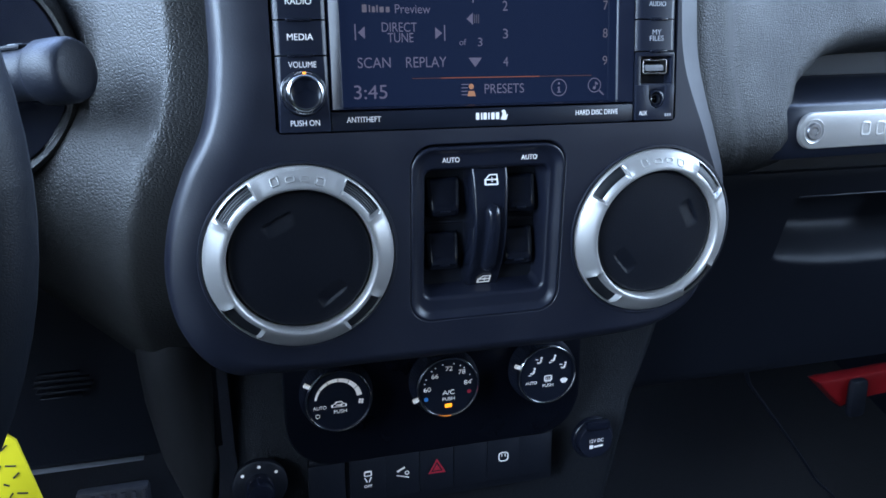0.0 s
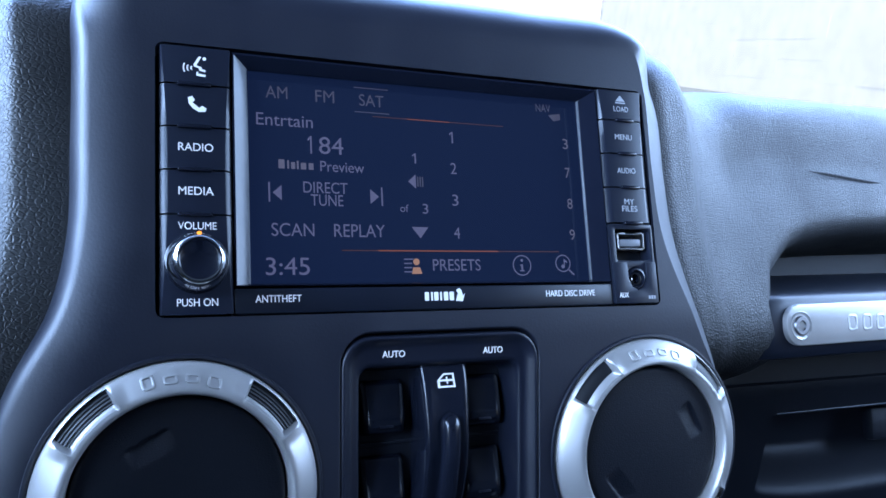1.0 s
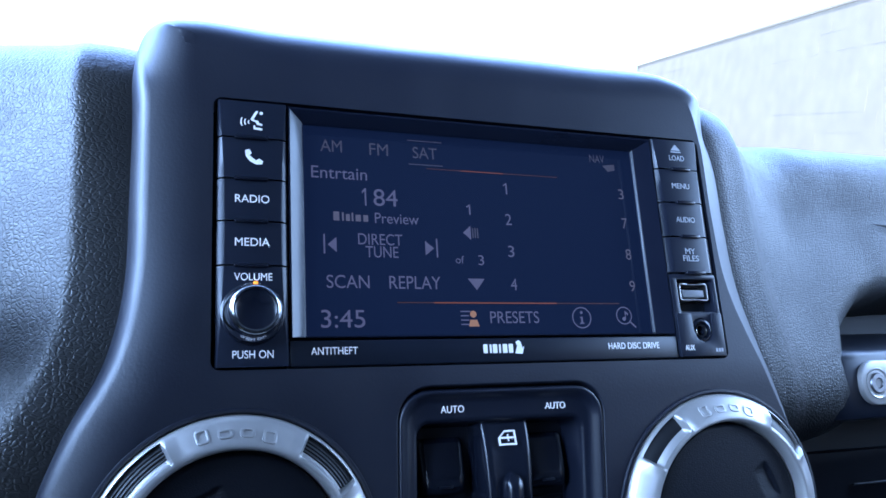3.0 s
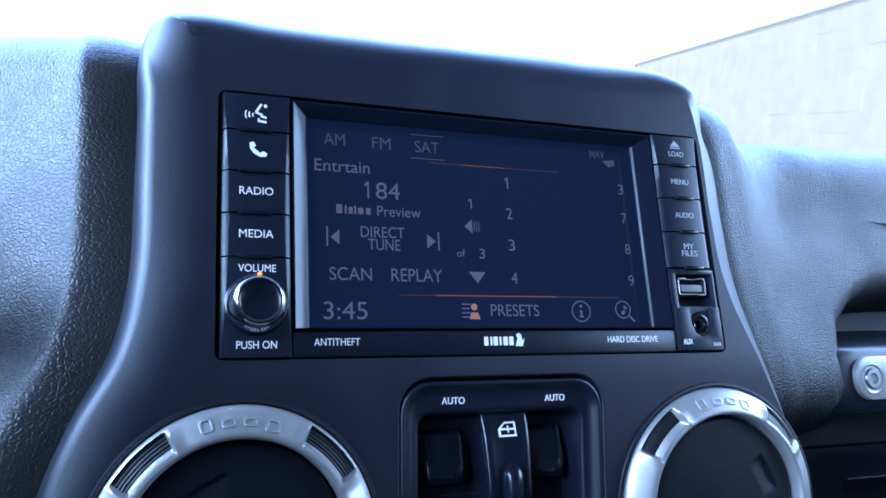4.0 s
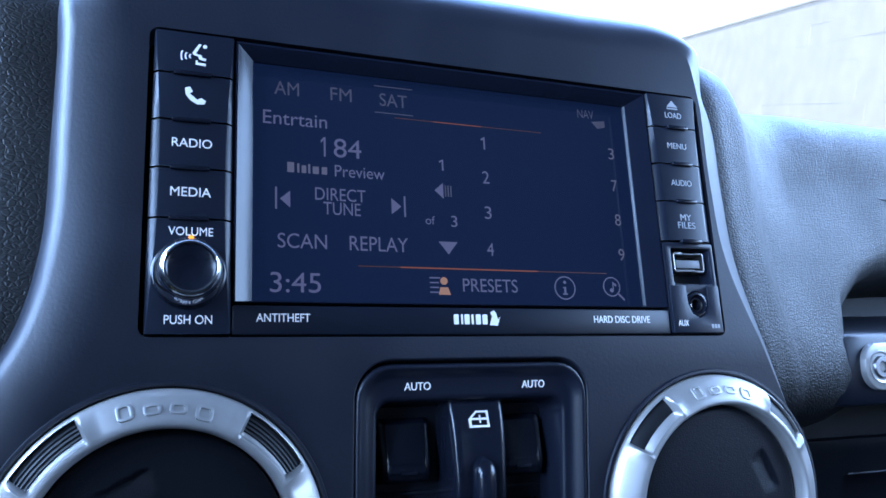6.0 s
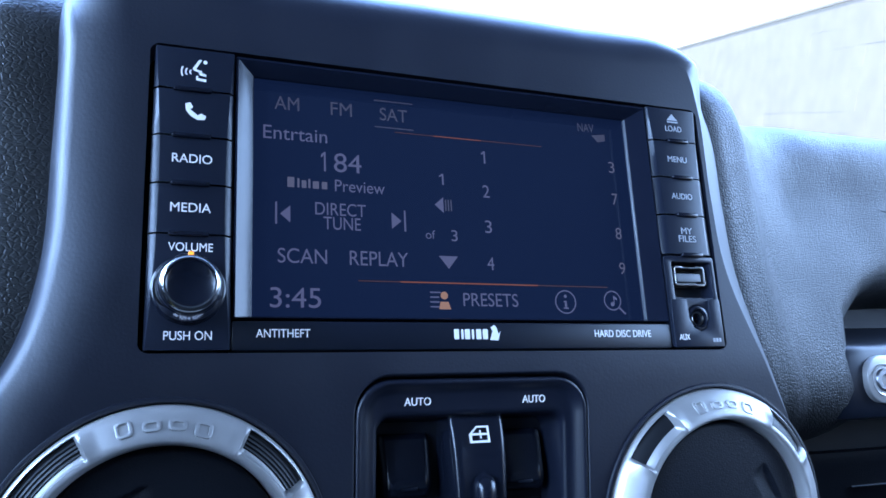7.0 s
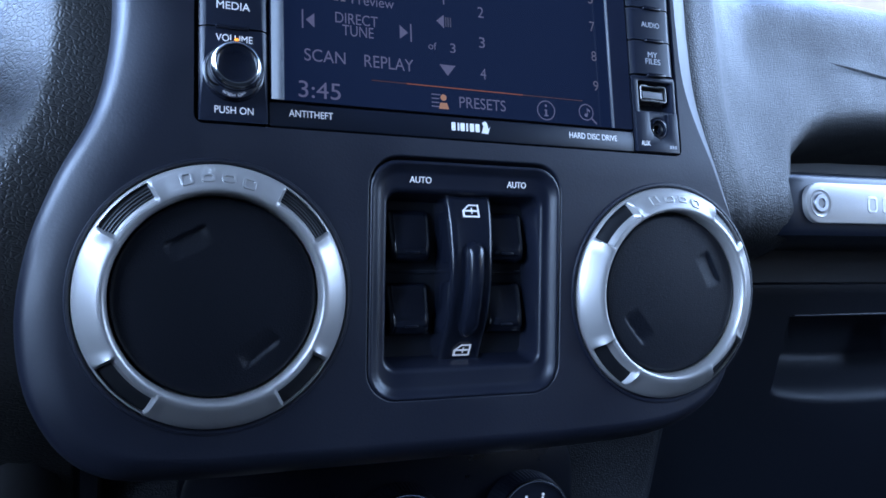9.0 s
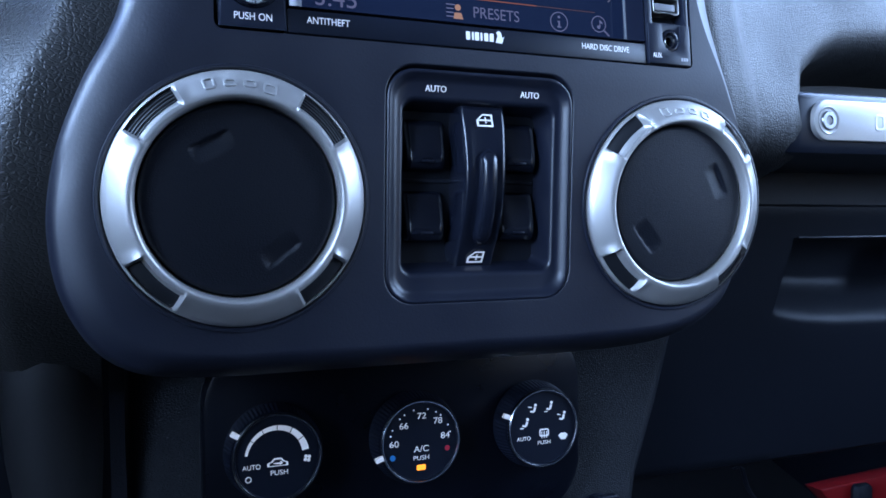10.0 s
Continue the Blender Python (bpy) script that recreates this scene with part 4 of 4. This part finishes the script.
            for a in (186, 168, 157, 133, 122, 103, 76, 59, 48, 24, 10):
                flat_shape([circle(x + 15.6 * math.cos(radians(a)), 2.6 + 15.2 * math.sin(radians(a)), 0.42, 10)], Y, PRINT, body)
            flat_shape([circle(x - 14.4, -4.8, 1.4, 20)], Y, BLUE_PRINT, body), flat_shape([circle(x + 13.8, -2.6, 1.3, 20)], Y, RED_PRINT, body)
            writing("A/C", x + 0.2, Y, -1.6, 7.6, 3.0, PRINT, body), writing("PUSH", x + 0.2, Y, -6.0, 8.0, 2.1, PRINT, body)
            flat_shape([rounded(x - 2.2, x + 2.4, -12.0, -9.4, 0.6, 3)], Y, AMBER, body, "amber_light")
        if kind == "mode":
            for q, h, flip in ((-10.6, 2.8, 0), (-6.0, 9.8, 1), (3.4, 10.4, 0), (11.0, 4.6, 1)):
                flat_shape([circle(x + q + 1.6, 2 + h + 2.2, 0.8, 12)], Y, PRINT, body)
                flat_shape([bar(x + q + 1.4, 2 + h + 1.2, x + q + 0.8, 2 + h - 1.0, 1.2)], Y, PRINT, body)
                flat_shape([bar(x + q + 0.8, 2 + h - 1.2, x + q - 1.4, 2 + h - 0.8, 0.9)], Y, PRINT, body)
                flat_shape([bar(x + q - 2.6, 2 + h + (1.6 if flip else -2.2), x + q - 0.6, 2 + h + (1.2 if flip else -2.2), 0.5)], Y, PRINT, body)
            writing("AUTO", x - 11.2, Y, -2.8, 7.8, 2.0, PRINT, body), writing("PUSH", x + 0.6, Y, -5.6, 7.4, 2.0, PRINT, body)
            flat_shape([rounded(x - 2.2, x + 3.4, -2.6, 1.4, 1.0, 3), rounded(x - 1.5, x + 2.7, -1.9, 0.7, 0.6, 3)], Y, PRINT, body)
            for q in (-0.8, 0.6, 2.0):
                flat_shape([bar(x + q, -3.4, x + q, 0.0, 0.4)], Y - 0.1, PRINT, body)
            flat_shape([[(x + 9.0, -3.0), (x + 10.6, -1.8), (x + 13.2, -1.8), (x + 14.6, -3.0), (x + 13.2, -5.2), (x + 10.6, -5.2)]], Y, PRINT, body)
    return c


climate()

# lower centre console body behind the dials and switches
console = thing("centre_console", (0, 154, -297), "black grained plastic lower centre stack", "console")
rows = []
for z, half, right, y in ((165, 128, 180, -80), (150, 130, 180, -64), (128, 132, 178, -50), (80, 132, 165, -49), (40, 131, 152, -48), (34, 131, 150, -49), (26, 130, 148, -50), (20, 130, 147, -50), (-60, 128, 132, -46), (-200, 122, 124, -30), (-420, 118, 120, -10)):
    rows.append([(x, y + c, z) for x, c in ((-half, 120), (-half, 20), (-half + 2, 9), (-half + 8, 2.5), (-half + 16, 0), (right - 14, 3), (right - 11, 2), (right - 7, 2), (right - 2, 6), (right, 14), (right, 120))])
part("upper_face", loft(rows[:8]), GRAINED, console, smooth=40)
part("lower_face", loft(rows[7:]), GRAINED, console, smooth=40)

side_trim = thing("console_side_trim", (-168, 120, -210), "rounded black plastic trim beside the lower centre stack", "dash trim")
rows = []
for z, x0, x1, y in ((140, -18, 26, -10), (110, -17, 26, -40), (80, -16, 26, -56), (60, -14, 28, -60), (30, -13, 28, -56), (0, -12, 28, -48), (-40, -7, 26, -38), (-75, 3, 26, -28), (-86, 8, 25, -20), (-94, 14, 23, -6), (-98, 17, 21, 12)):
    rows.append([(x0 + (x1 - x0) * t, y + c, z) for t, c in ((0, 60), (0.02, 26), (0.12, 12), (0.28, 4), (0.5, 0), (0.72, 4), (0.88, 12), (0.98, 26), (1.0, 60))])
part("moulding", loft(rows), VINYL_SMOOTH, side_trim, smooth=70)

sw = thing("lower_switch_bank", (-2.4, 94, -281), "row of black push switches with white icons", "switches")
part("tray", boxed(-84, 84, 0, 8, -22, 18, bevel=1.5), DARK, sw)
for k, x in enumerate((-73, -46.5, -23.5, 0, 23.5, 47, 69.5)):
    wd = 10.4
    cap = part("switch", boxed(x - wd - 1.2, x + wd + 1.2, -2.4, 3, -15, 15, bevel=0.4), DARK_SATIN, sw)
    if k == 1:
        flat_shape([rounded(x - 2.6, x + 2.6, 2.6, 6.4, 0.8, 3), rounded(x - 1.8, x + 1.8, 3.2, 5.4, 0.4, 3)], -2.4, PRINT, cap)
        flat_shape([bar(x - 2.2, 1.8, x - 0.6, -1.6, 0.7)], -2.4, PRINT, cap), flat_shape([bar(x + 2.2, 1.8, x + 0.6, -1.6, 0.7)], -2.4, PRINT, cap)
        writing("OFF", x, -2.4, -4.6, 5.2, 1.9, PRINT, cap)
    if k == 2:
        flat_shape([bar(x - 4, 0, x + 4.4, -2.6, 0.6)], -2.4, PRINT, cap), flat_shape([bar(x - 3.6, 2.6, x + 1.6, 5.2, 1.3)], -2.4, PRINT, cap), flat_shape([circle(x + 3.0, 1.0, 1.5, 16), circle(x + 3.0, 1.0, 0.9, 16)], -2.4, PRINT, cap)
    if k == 3:
        flat_shape([[(x - 6, -2.6), (x + 6, -2.6), (x, 8.0)], [(x - 4.2, -1.5), (x + 4.2, -1.5), (x, 5.8)]], -2.4, RED_PRINT, cap), flat_shape([[(x - 2.6, -0.6), (x + 2.6, -0.6), (x, 3.8)]], -2.4, RED_PRINT, cap)
    if k == 5:
        flat_shape([rounded(x - 3.6, x + 3.6, -1.6, 5.4, 2.4, 6), rounded(x - 2.9, x + 2.9, -0.9, 4.7, 1.9, 6)], -2.4, PRINT, cap)
        flat_shape([bar(x - 1.2, 2.0, x - 1.2, 4.0, 0.6)], -2.4, PRINT, cap), flat_shape([bar(x + 1.2, 2.0, x + 1.2, 4.0, 0.6)], -2.4, PRINT, cap)

out = thing("power_outlet", (112, 94, -276), "black capped 12 volt power outlet", "power outlet")
part("bezel_ring", lathe([(15.2, 2), (15.2, -1.5), (14.6, -2.2), (13.4, -2.2), (13.2, 2)], 48), GLOSS_SATIN, out)
cap = part("cap", lathe([(13.2, 1), (13.0, -5), (12.2, -6.2), (0, -6.6)], 48), GLOSS_SATIN, out)
part("lip", plate([rounded(-9, 9, 9.5, 16.5, 2.5)], -9, -4, 0.8), GLOSS, cap)
writing("12V DC", 0, -6.8, 1.0, 10.6, 2.6, PRINT, cap)
flat_shape([rounded(-5.2, -2.4, -5.0, -2.2, 0.5, 2)], -6.7, PRINT, cap, "emblem"), flat_shape([bar(-1.8, -3.8, 5.0, -3.2, 1.4)], -6.7, PRINT, cap, "emblem")

mir = thing("mirror_switch", (-117, 94, -274), "black mirror adjustment knob", "switch")
part("base", lathe([(17, 3), (17, -1), (15.5, -2), (0, -2)], 40), DARK, mir)
part("knob", lathe([(9, -2), (8.6, -12), (7.4, -14), (0, -14.4)], 40), GLOSS, mir)
for a in (40, 90, 140):
    flat_shape([circle(13.4 * math.cos(radians(a)), 13.4 * math.sin(radians(a)), 1.1, 10)], -2.0, PRINT, mir)


# ---- passenger side ----
def grab():
    g = thing("grab_handle", (191.5, 42, -56), "black passenger grab bar with silver plate and bolts", "grab handle")
    rows = []
    for x in [-6, -5, -2, 4, 14, 30, 45] + list(range(60, 560, 50)):
        t = min(1, (x + 6) / 14)
        r = math.sqrt(max(0.0, 1 - (1 - t) ** 2))
        h0, h1 = -18.0, 6 + 7 * r
        b = 5 * (1 - r)
        rows.append([(x, y, z + x * 0.012) for y, z in ((76, h1 - 4), (66, h1 + 10), (58, h1 + 13), (44, h1 + 12), (20, h1 + 7), (-4, h1 + 2), (-8.5 + b, h1 + 0.6), (-10.8 + b, h1 - 1.2), (-11.8 + b, h1 - 3.6), (-12.5 + b, 0), (-12.2 + b, h0 + 4), (-10 + b, h0), (4, h0 - 2), (76, h0 - 3))])
    part("bar", loft(rows), DIAL, g, smooth=45)
    bm = plate([rounded(9.5, 420, -12.0, 9.2, 9.5, 10)], -2.2, 3, 0.9)
    bm.transform(Matrix.Translation((0, -13.0, 0)) @ Matrix.Rotation(radians(-0.7), 4, "Y"))
    sp = part("plate", bm, SILVER, g, "satin silver plate")
    for x in (19, 407):
        part("socket", lathe([(7.4, -15.4), (7.0, -15.7), (6.0, -15.2), (5.4, -13.6)], 40, x, -1.4), SILVER, sp)
        part("bolt", lathe([(5.2, -13.4), (5.0, -15.6), (4.4, -16.2), (2.6, -16.2), (2.4, -13.8), (0, -13.8)], 40, x, -1.4), BOLT, sp)
    for q in (56, 67, 77.5, 88):
        bm = plate([rounded(q - 3.6, q + 3.6, -5.6, 3.6, 2.4, 5), rounded(q - 2.2, q + 2.2, -4.2, 2.2, 1.4, 5)], -15.45, -14.6, 0.2)
        part("emblem", bm, SILVER, sp)
    return g


grab()
lower = thing("lower_dash_panel", (400, 150, -60), "matt black lower passenger dash panel", "dash panel")
part("recess_back", boxed(-225, 330, -26, -18, -40, 70), DARK, lower)
bm = loft([[(x, y - 150, z + 60) for x in (118, 160, 300, 335)] for y, z in ((62, -70), (64, -86), (86, -93), (128, -96), (150, -100))])
part("shelf", bm, DARK, lower)


def glove_box():
    g = thing("glove_box", (434, 126, -179), "matt black glove box door with a recessed pull", "glove box")
    # a face that stands upright, with a scooped pull

    def face(x, z):
        y = -0.364 * z + 16.7
        return y

    half = [0, 20, 40, 60, 80, 100, 115, 125, 132, 137, 140, 142.5, 144.5, 146.5, 148.5, 150, 152, 156, 165, 185, 220, 260, 290, 297, 300]
    xs = [-v for v in half[:0:-1]] + half
    rows = []
    steps = [(0, v) for v in (0, 0.01, 0.04, 0.1, 0.3, 0.6, 0.85, 0.95)] + [(1, v) for v in np.linspace(0, 0.94, 30)] + [(1, 0.965), (1, 0.985), (1, 1.0)] + [(2, v) for v in (0.04, 0.1, 0.3, 0.6, 0.8, 0.93, 1.0)]
    for zone, v in steps:
        line = []
        for x in xs:
            low = 6 - 12 * max(0, 1 - (x / 152) ** 4)
            z = (-114 + v * (low + 114), low + v * (60 - low), 60 + v * 22)[zone]
            y = face(x, z)
            if zone == 1:
                side = min(1, max(0, (150 - abs(x)) / 10.0))
                down = min(1, v / 0.55)
                up = min(1, (1 - v) / 0.035)
                y += 36 * math.sqrt(1 - (1 - side) ** 2) * up * (down * down * (3 - 2 * down))
            edge = min(1, (300 - abs(x)) / 6, (z + 114) / 5, (84 - z) / 5)
            y += 8 * (1 - edge) ** 2
            line.append((x, y, z))
        rows.append(line)
    d = part("door", loft(rows), DARK_SATIN, g, smooth=40)
    part("pull_lip", boxed(-147, 147, -6.2, -3.6, 59.4, 60.8, bevel=0.5), BUTTON, d)
    part("latch_paddle", boxed(-34, 34, 14, 24, 30, 54, bevel=3), DARK_SATIN, g, "black latch paddle in the recess")
    return g


glove_box()
red = thing("footwell_side_panel", (478, 260, -328), "glossy red painted body panel beside the footwell", "body panel")
part("panel", plate([[(-20, -25), (60, -22), (260, -13), (260, -44), (60, -50), (30, -52), (14, -58)]], 0, 20, 3), RED_PAINT, red)
part("strap", boxed(13, 34, -14, -2, -66, -22, bevel=6), DARK, red, "black strap")

cable = thing("footwell_cable", (408, 250, -400), "thin black cable hanging in the passenger footwell", "cable")
path = smooth_ring([(-58, 0, 82), (-44, -2, 62), (-20, -6, 30), (8, -8, -6), (40, -10, -50), (70, -12, -100), (0, 60, -200), (-60, 60, 0)], 6)[: 5 * 6 + 1]
part("cord", loft([[(p[0] + 2.2 * math.cos(a), p[1] + 2.2 * math.sin(a), p[2]) for a in np.linspace(0, 2 * math.pi, 9)] for p in path]), DARK_SATIN, cable)

# ---- driver side ----
wheel = thing("steering_wheel", (-378, -95, -46), "black leather steering wheel", "steering wheel")
rows = []
for k in range(97):
    a = 2 * math.pi * k / 96
    rows.append([((182 + 16 * math.cos(b)) * math.cos(a), 17 * math.sin(b), (182 + 16 * math.cos(b)) * math.sin(a)) for b in np.linspace(0, 2 * math.pi, 25)])
part("rim", loft(rows), RIM, wheel, smooth=80)
part("hub", lathe([(75, 40), (80, 10), (74, -4), (50, -12), (0, -14)], 48), DARK_SATIN, wheel)
for a in (0, 180, 250, 290):
    bm = boxed(60, 172, 2, 14, -14, 14, bevel=5)
    bm.transform(Matrix.Rotation(radians(-a), 4, "Y"))
    part("spoke", bm, DARK_SATIN, wheel)
col = thing("steering_column", (-374, 0, -60), "black steering column shroud", "steering column")
part("shroud", lathe([(50, -50), (60, -46), (66, 0), (70, 60), (72, 120)], 48), DARK_SATIN, col)
gauge = thing("instrument_gauge", (-238.5, 43, -17), "round dark instrument gauge in a raised hood", "gauge")
part("hood", lathe([(57, 50), (55.5, 4), (54.5, -3), (53, -5), (51, -3), (49.5, 6), (47, 40)], 72), VINYL, gauge)
part("dial_plate", lathe([(49.8, 2.0), (49, 0.5), (0, 1.5)], 48), GLOSS, gauge)
st = thing("wiper_stalk", (-253, 12, -17), "black wiper control stalk with a round end", "control stalk")
bm = lathe([(0, 62), (10, 60), (10.6, 40), (11.2, 9), (11.6, 5), (12.6, 3.6), (13.6, 2), (13.9, -7), (13.6, -11), (12.6, -13.4), (11.4, -14.2), (8, -14.9), (0, -15.2)], 56)
turn = Matrix.Translation((62, 0, 0)) @ Matrix.Rotation(radians(-6), 4, "Y") @ Matrix.Rotation(radians(60), 4, "Z")
bm.transform(turn)
part("stalk", bm, DARK_SATIN, st)
bm = boxed(-5, 5, 8, 26, 10.4, 12.6, bevel=0.8)
bm.transform(turn)
slider = part("slider", bm, DARK_SATIN, st)
bm = boxed(-3, 1, 11, 15, 12.5, 12.9)
bm.transform(turn)
part("mark", bm, PRINT_DIM, slider, "small pale mark")
kb = thing("knee_bolster", (-400, 120, -180), "matt black knee panel under the steering column", "dash panel")
rows = [[(x, y + 0.00012 * (x + 20) ** 2 * -0.2, z) for x in np.linspace(-330, 262, 24)] for z, y in ((-78, 6), (-76, 0), (-72, -3), (-20, -16), (40, -26), (110, -26), (120, 0))]
part("panel", loft(rows), DARK_SATIN, kb)
# the panel's lit bottom edge, drawn as a pale added strip
part("lower_edge_highlight", boxed(-330, 214, -5, 2, -77.4, -76.5, bevel=0.25), EDGE_HIGHLIGHT, kb)
for k in range(5):
    part("louvre", boxed(162 + 1.5 * abs(k - 2), 194 - 1.6 * (k - 2) ** 2, -22, -15, -22 + 3.6 * k - 0.8, -22 + 3.6 * k + 0.8, bevel=0.5), DARK_SATIN, kb)
pd = thing("brake_pedal", (-262, 430, -486), "ribbed black rubber brake pedal", "pedal")
part("pad", boxed(-36, 36, 0, 14, -30, 30, bevel=4), PEDAL, pd)
for k in range(7):
    part("rib", boxed(-32 + 10 * k, -27 + 10 * k, -3, 2, -26, 26, bevel=1), PEDAL, pd)
key = thing("ignition_key", (-233, -40, -145), "car key on a split ring with a yellow tag", "key")
part("key_head", boxed(-14, 8, -6, 3, -2, 30, bevel=3), DARK_SATIN, key)
part("split_ring", lathe([(12, -1), (13.2, -2), (14.4, -1), (13.2, 0.2), (12, -1)], 48, 5.5, -9), CHROME, key)
tag_m = Matrix.Translation((9.4, -4, -9.5)) @ Matrix.Rotation(radians(-12.5), 4, "Y")
bm = plate([[(-13, -66), (13, -66), (13, -4), (6, 6), (-6, 6), (-13, -4)], circle(0, 0, 2.6, 20)], -1.0, 1.0, 0.3)
bm.transform(tag_m)
tg = part("tag", bm, YELLOW, key, "yellow plastic tag with handwriting")
for k in range(6):
    for x0, x1, w in ((-9.5, -6.6, 0.5), (-4.6, -0.8 + k % 2, 0.7), (2.6, 4.4, 0.6), (6.8 - k % 2, 9.4, 0.6)):
        q = -8.0 - 6.4 * k + 0.3 * x0
        bm = plate([bar(x0, q, x1, q + (1.6 if (k + int(x1)) % 2 else -1.4), w)], -1.4, -0.9)
        bm.transform(tag_m)
        part("ink_bar", bm, INK, tg, smooth=0)

# ---- blocks of the building's wall, the stretch beyond the windscreen ----
BLOCK_W, BLOCK_H = 0.6, 0.29


def block_mesh(seed):
    rnd = random.Random(seed)
    bm = bmesh.new()
    box(bm, 0.0002, BLOCK_W - 0.0002, 0.002, 0.04, 0.0002, BLOCK_H - 0.0002)
    me = bpy.data.meshes.new("block")
    bm.to_mesh(me)
    bm.free()
    me.materials.append(WALL)
    return me


block_meshes = [block_mesh(k) for k in range(6)]
rnd = random.Random(11)
for row in range(12):
    for k in range(int(wall_length / BLOCK_W)):
        x = (k - 0.5 * (row % 2)) * BLOCK_W
        if x < 0 or row < 4 or k > 31:
            continue
        ob = new("block", rnd.choice(block_meshes))
        ob.parent = building
        ob.location = (x, rnd.uniform(-0.001, 0.001), row * BLOCK_H + 0.01)
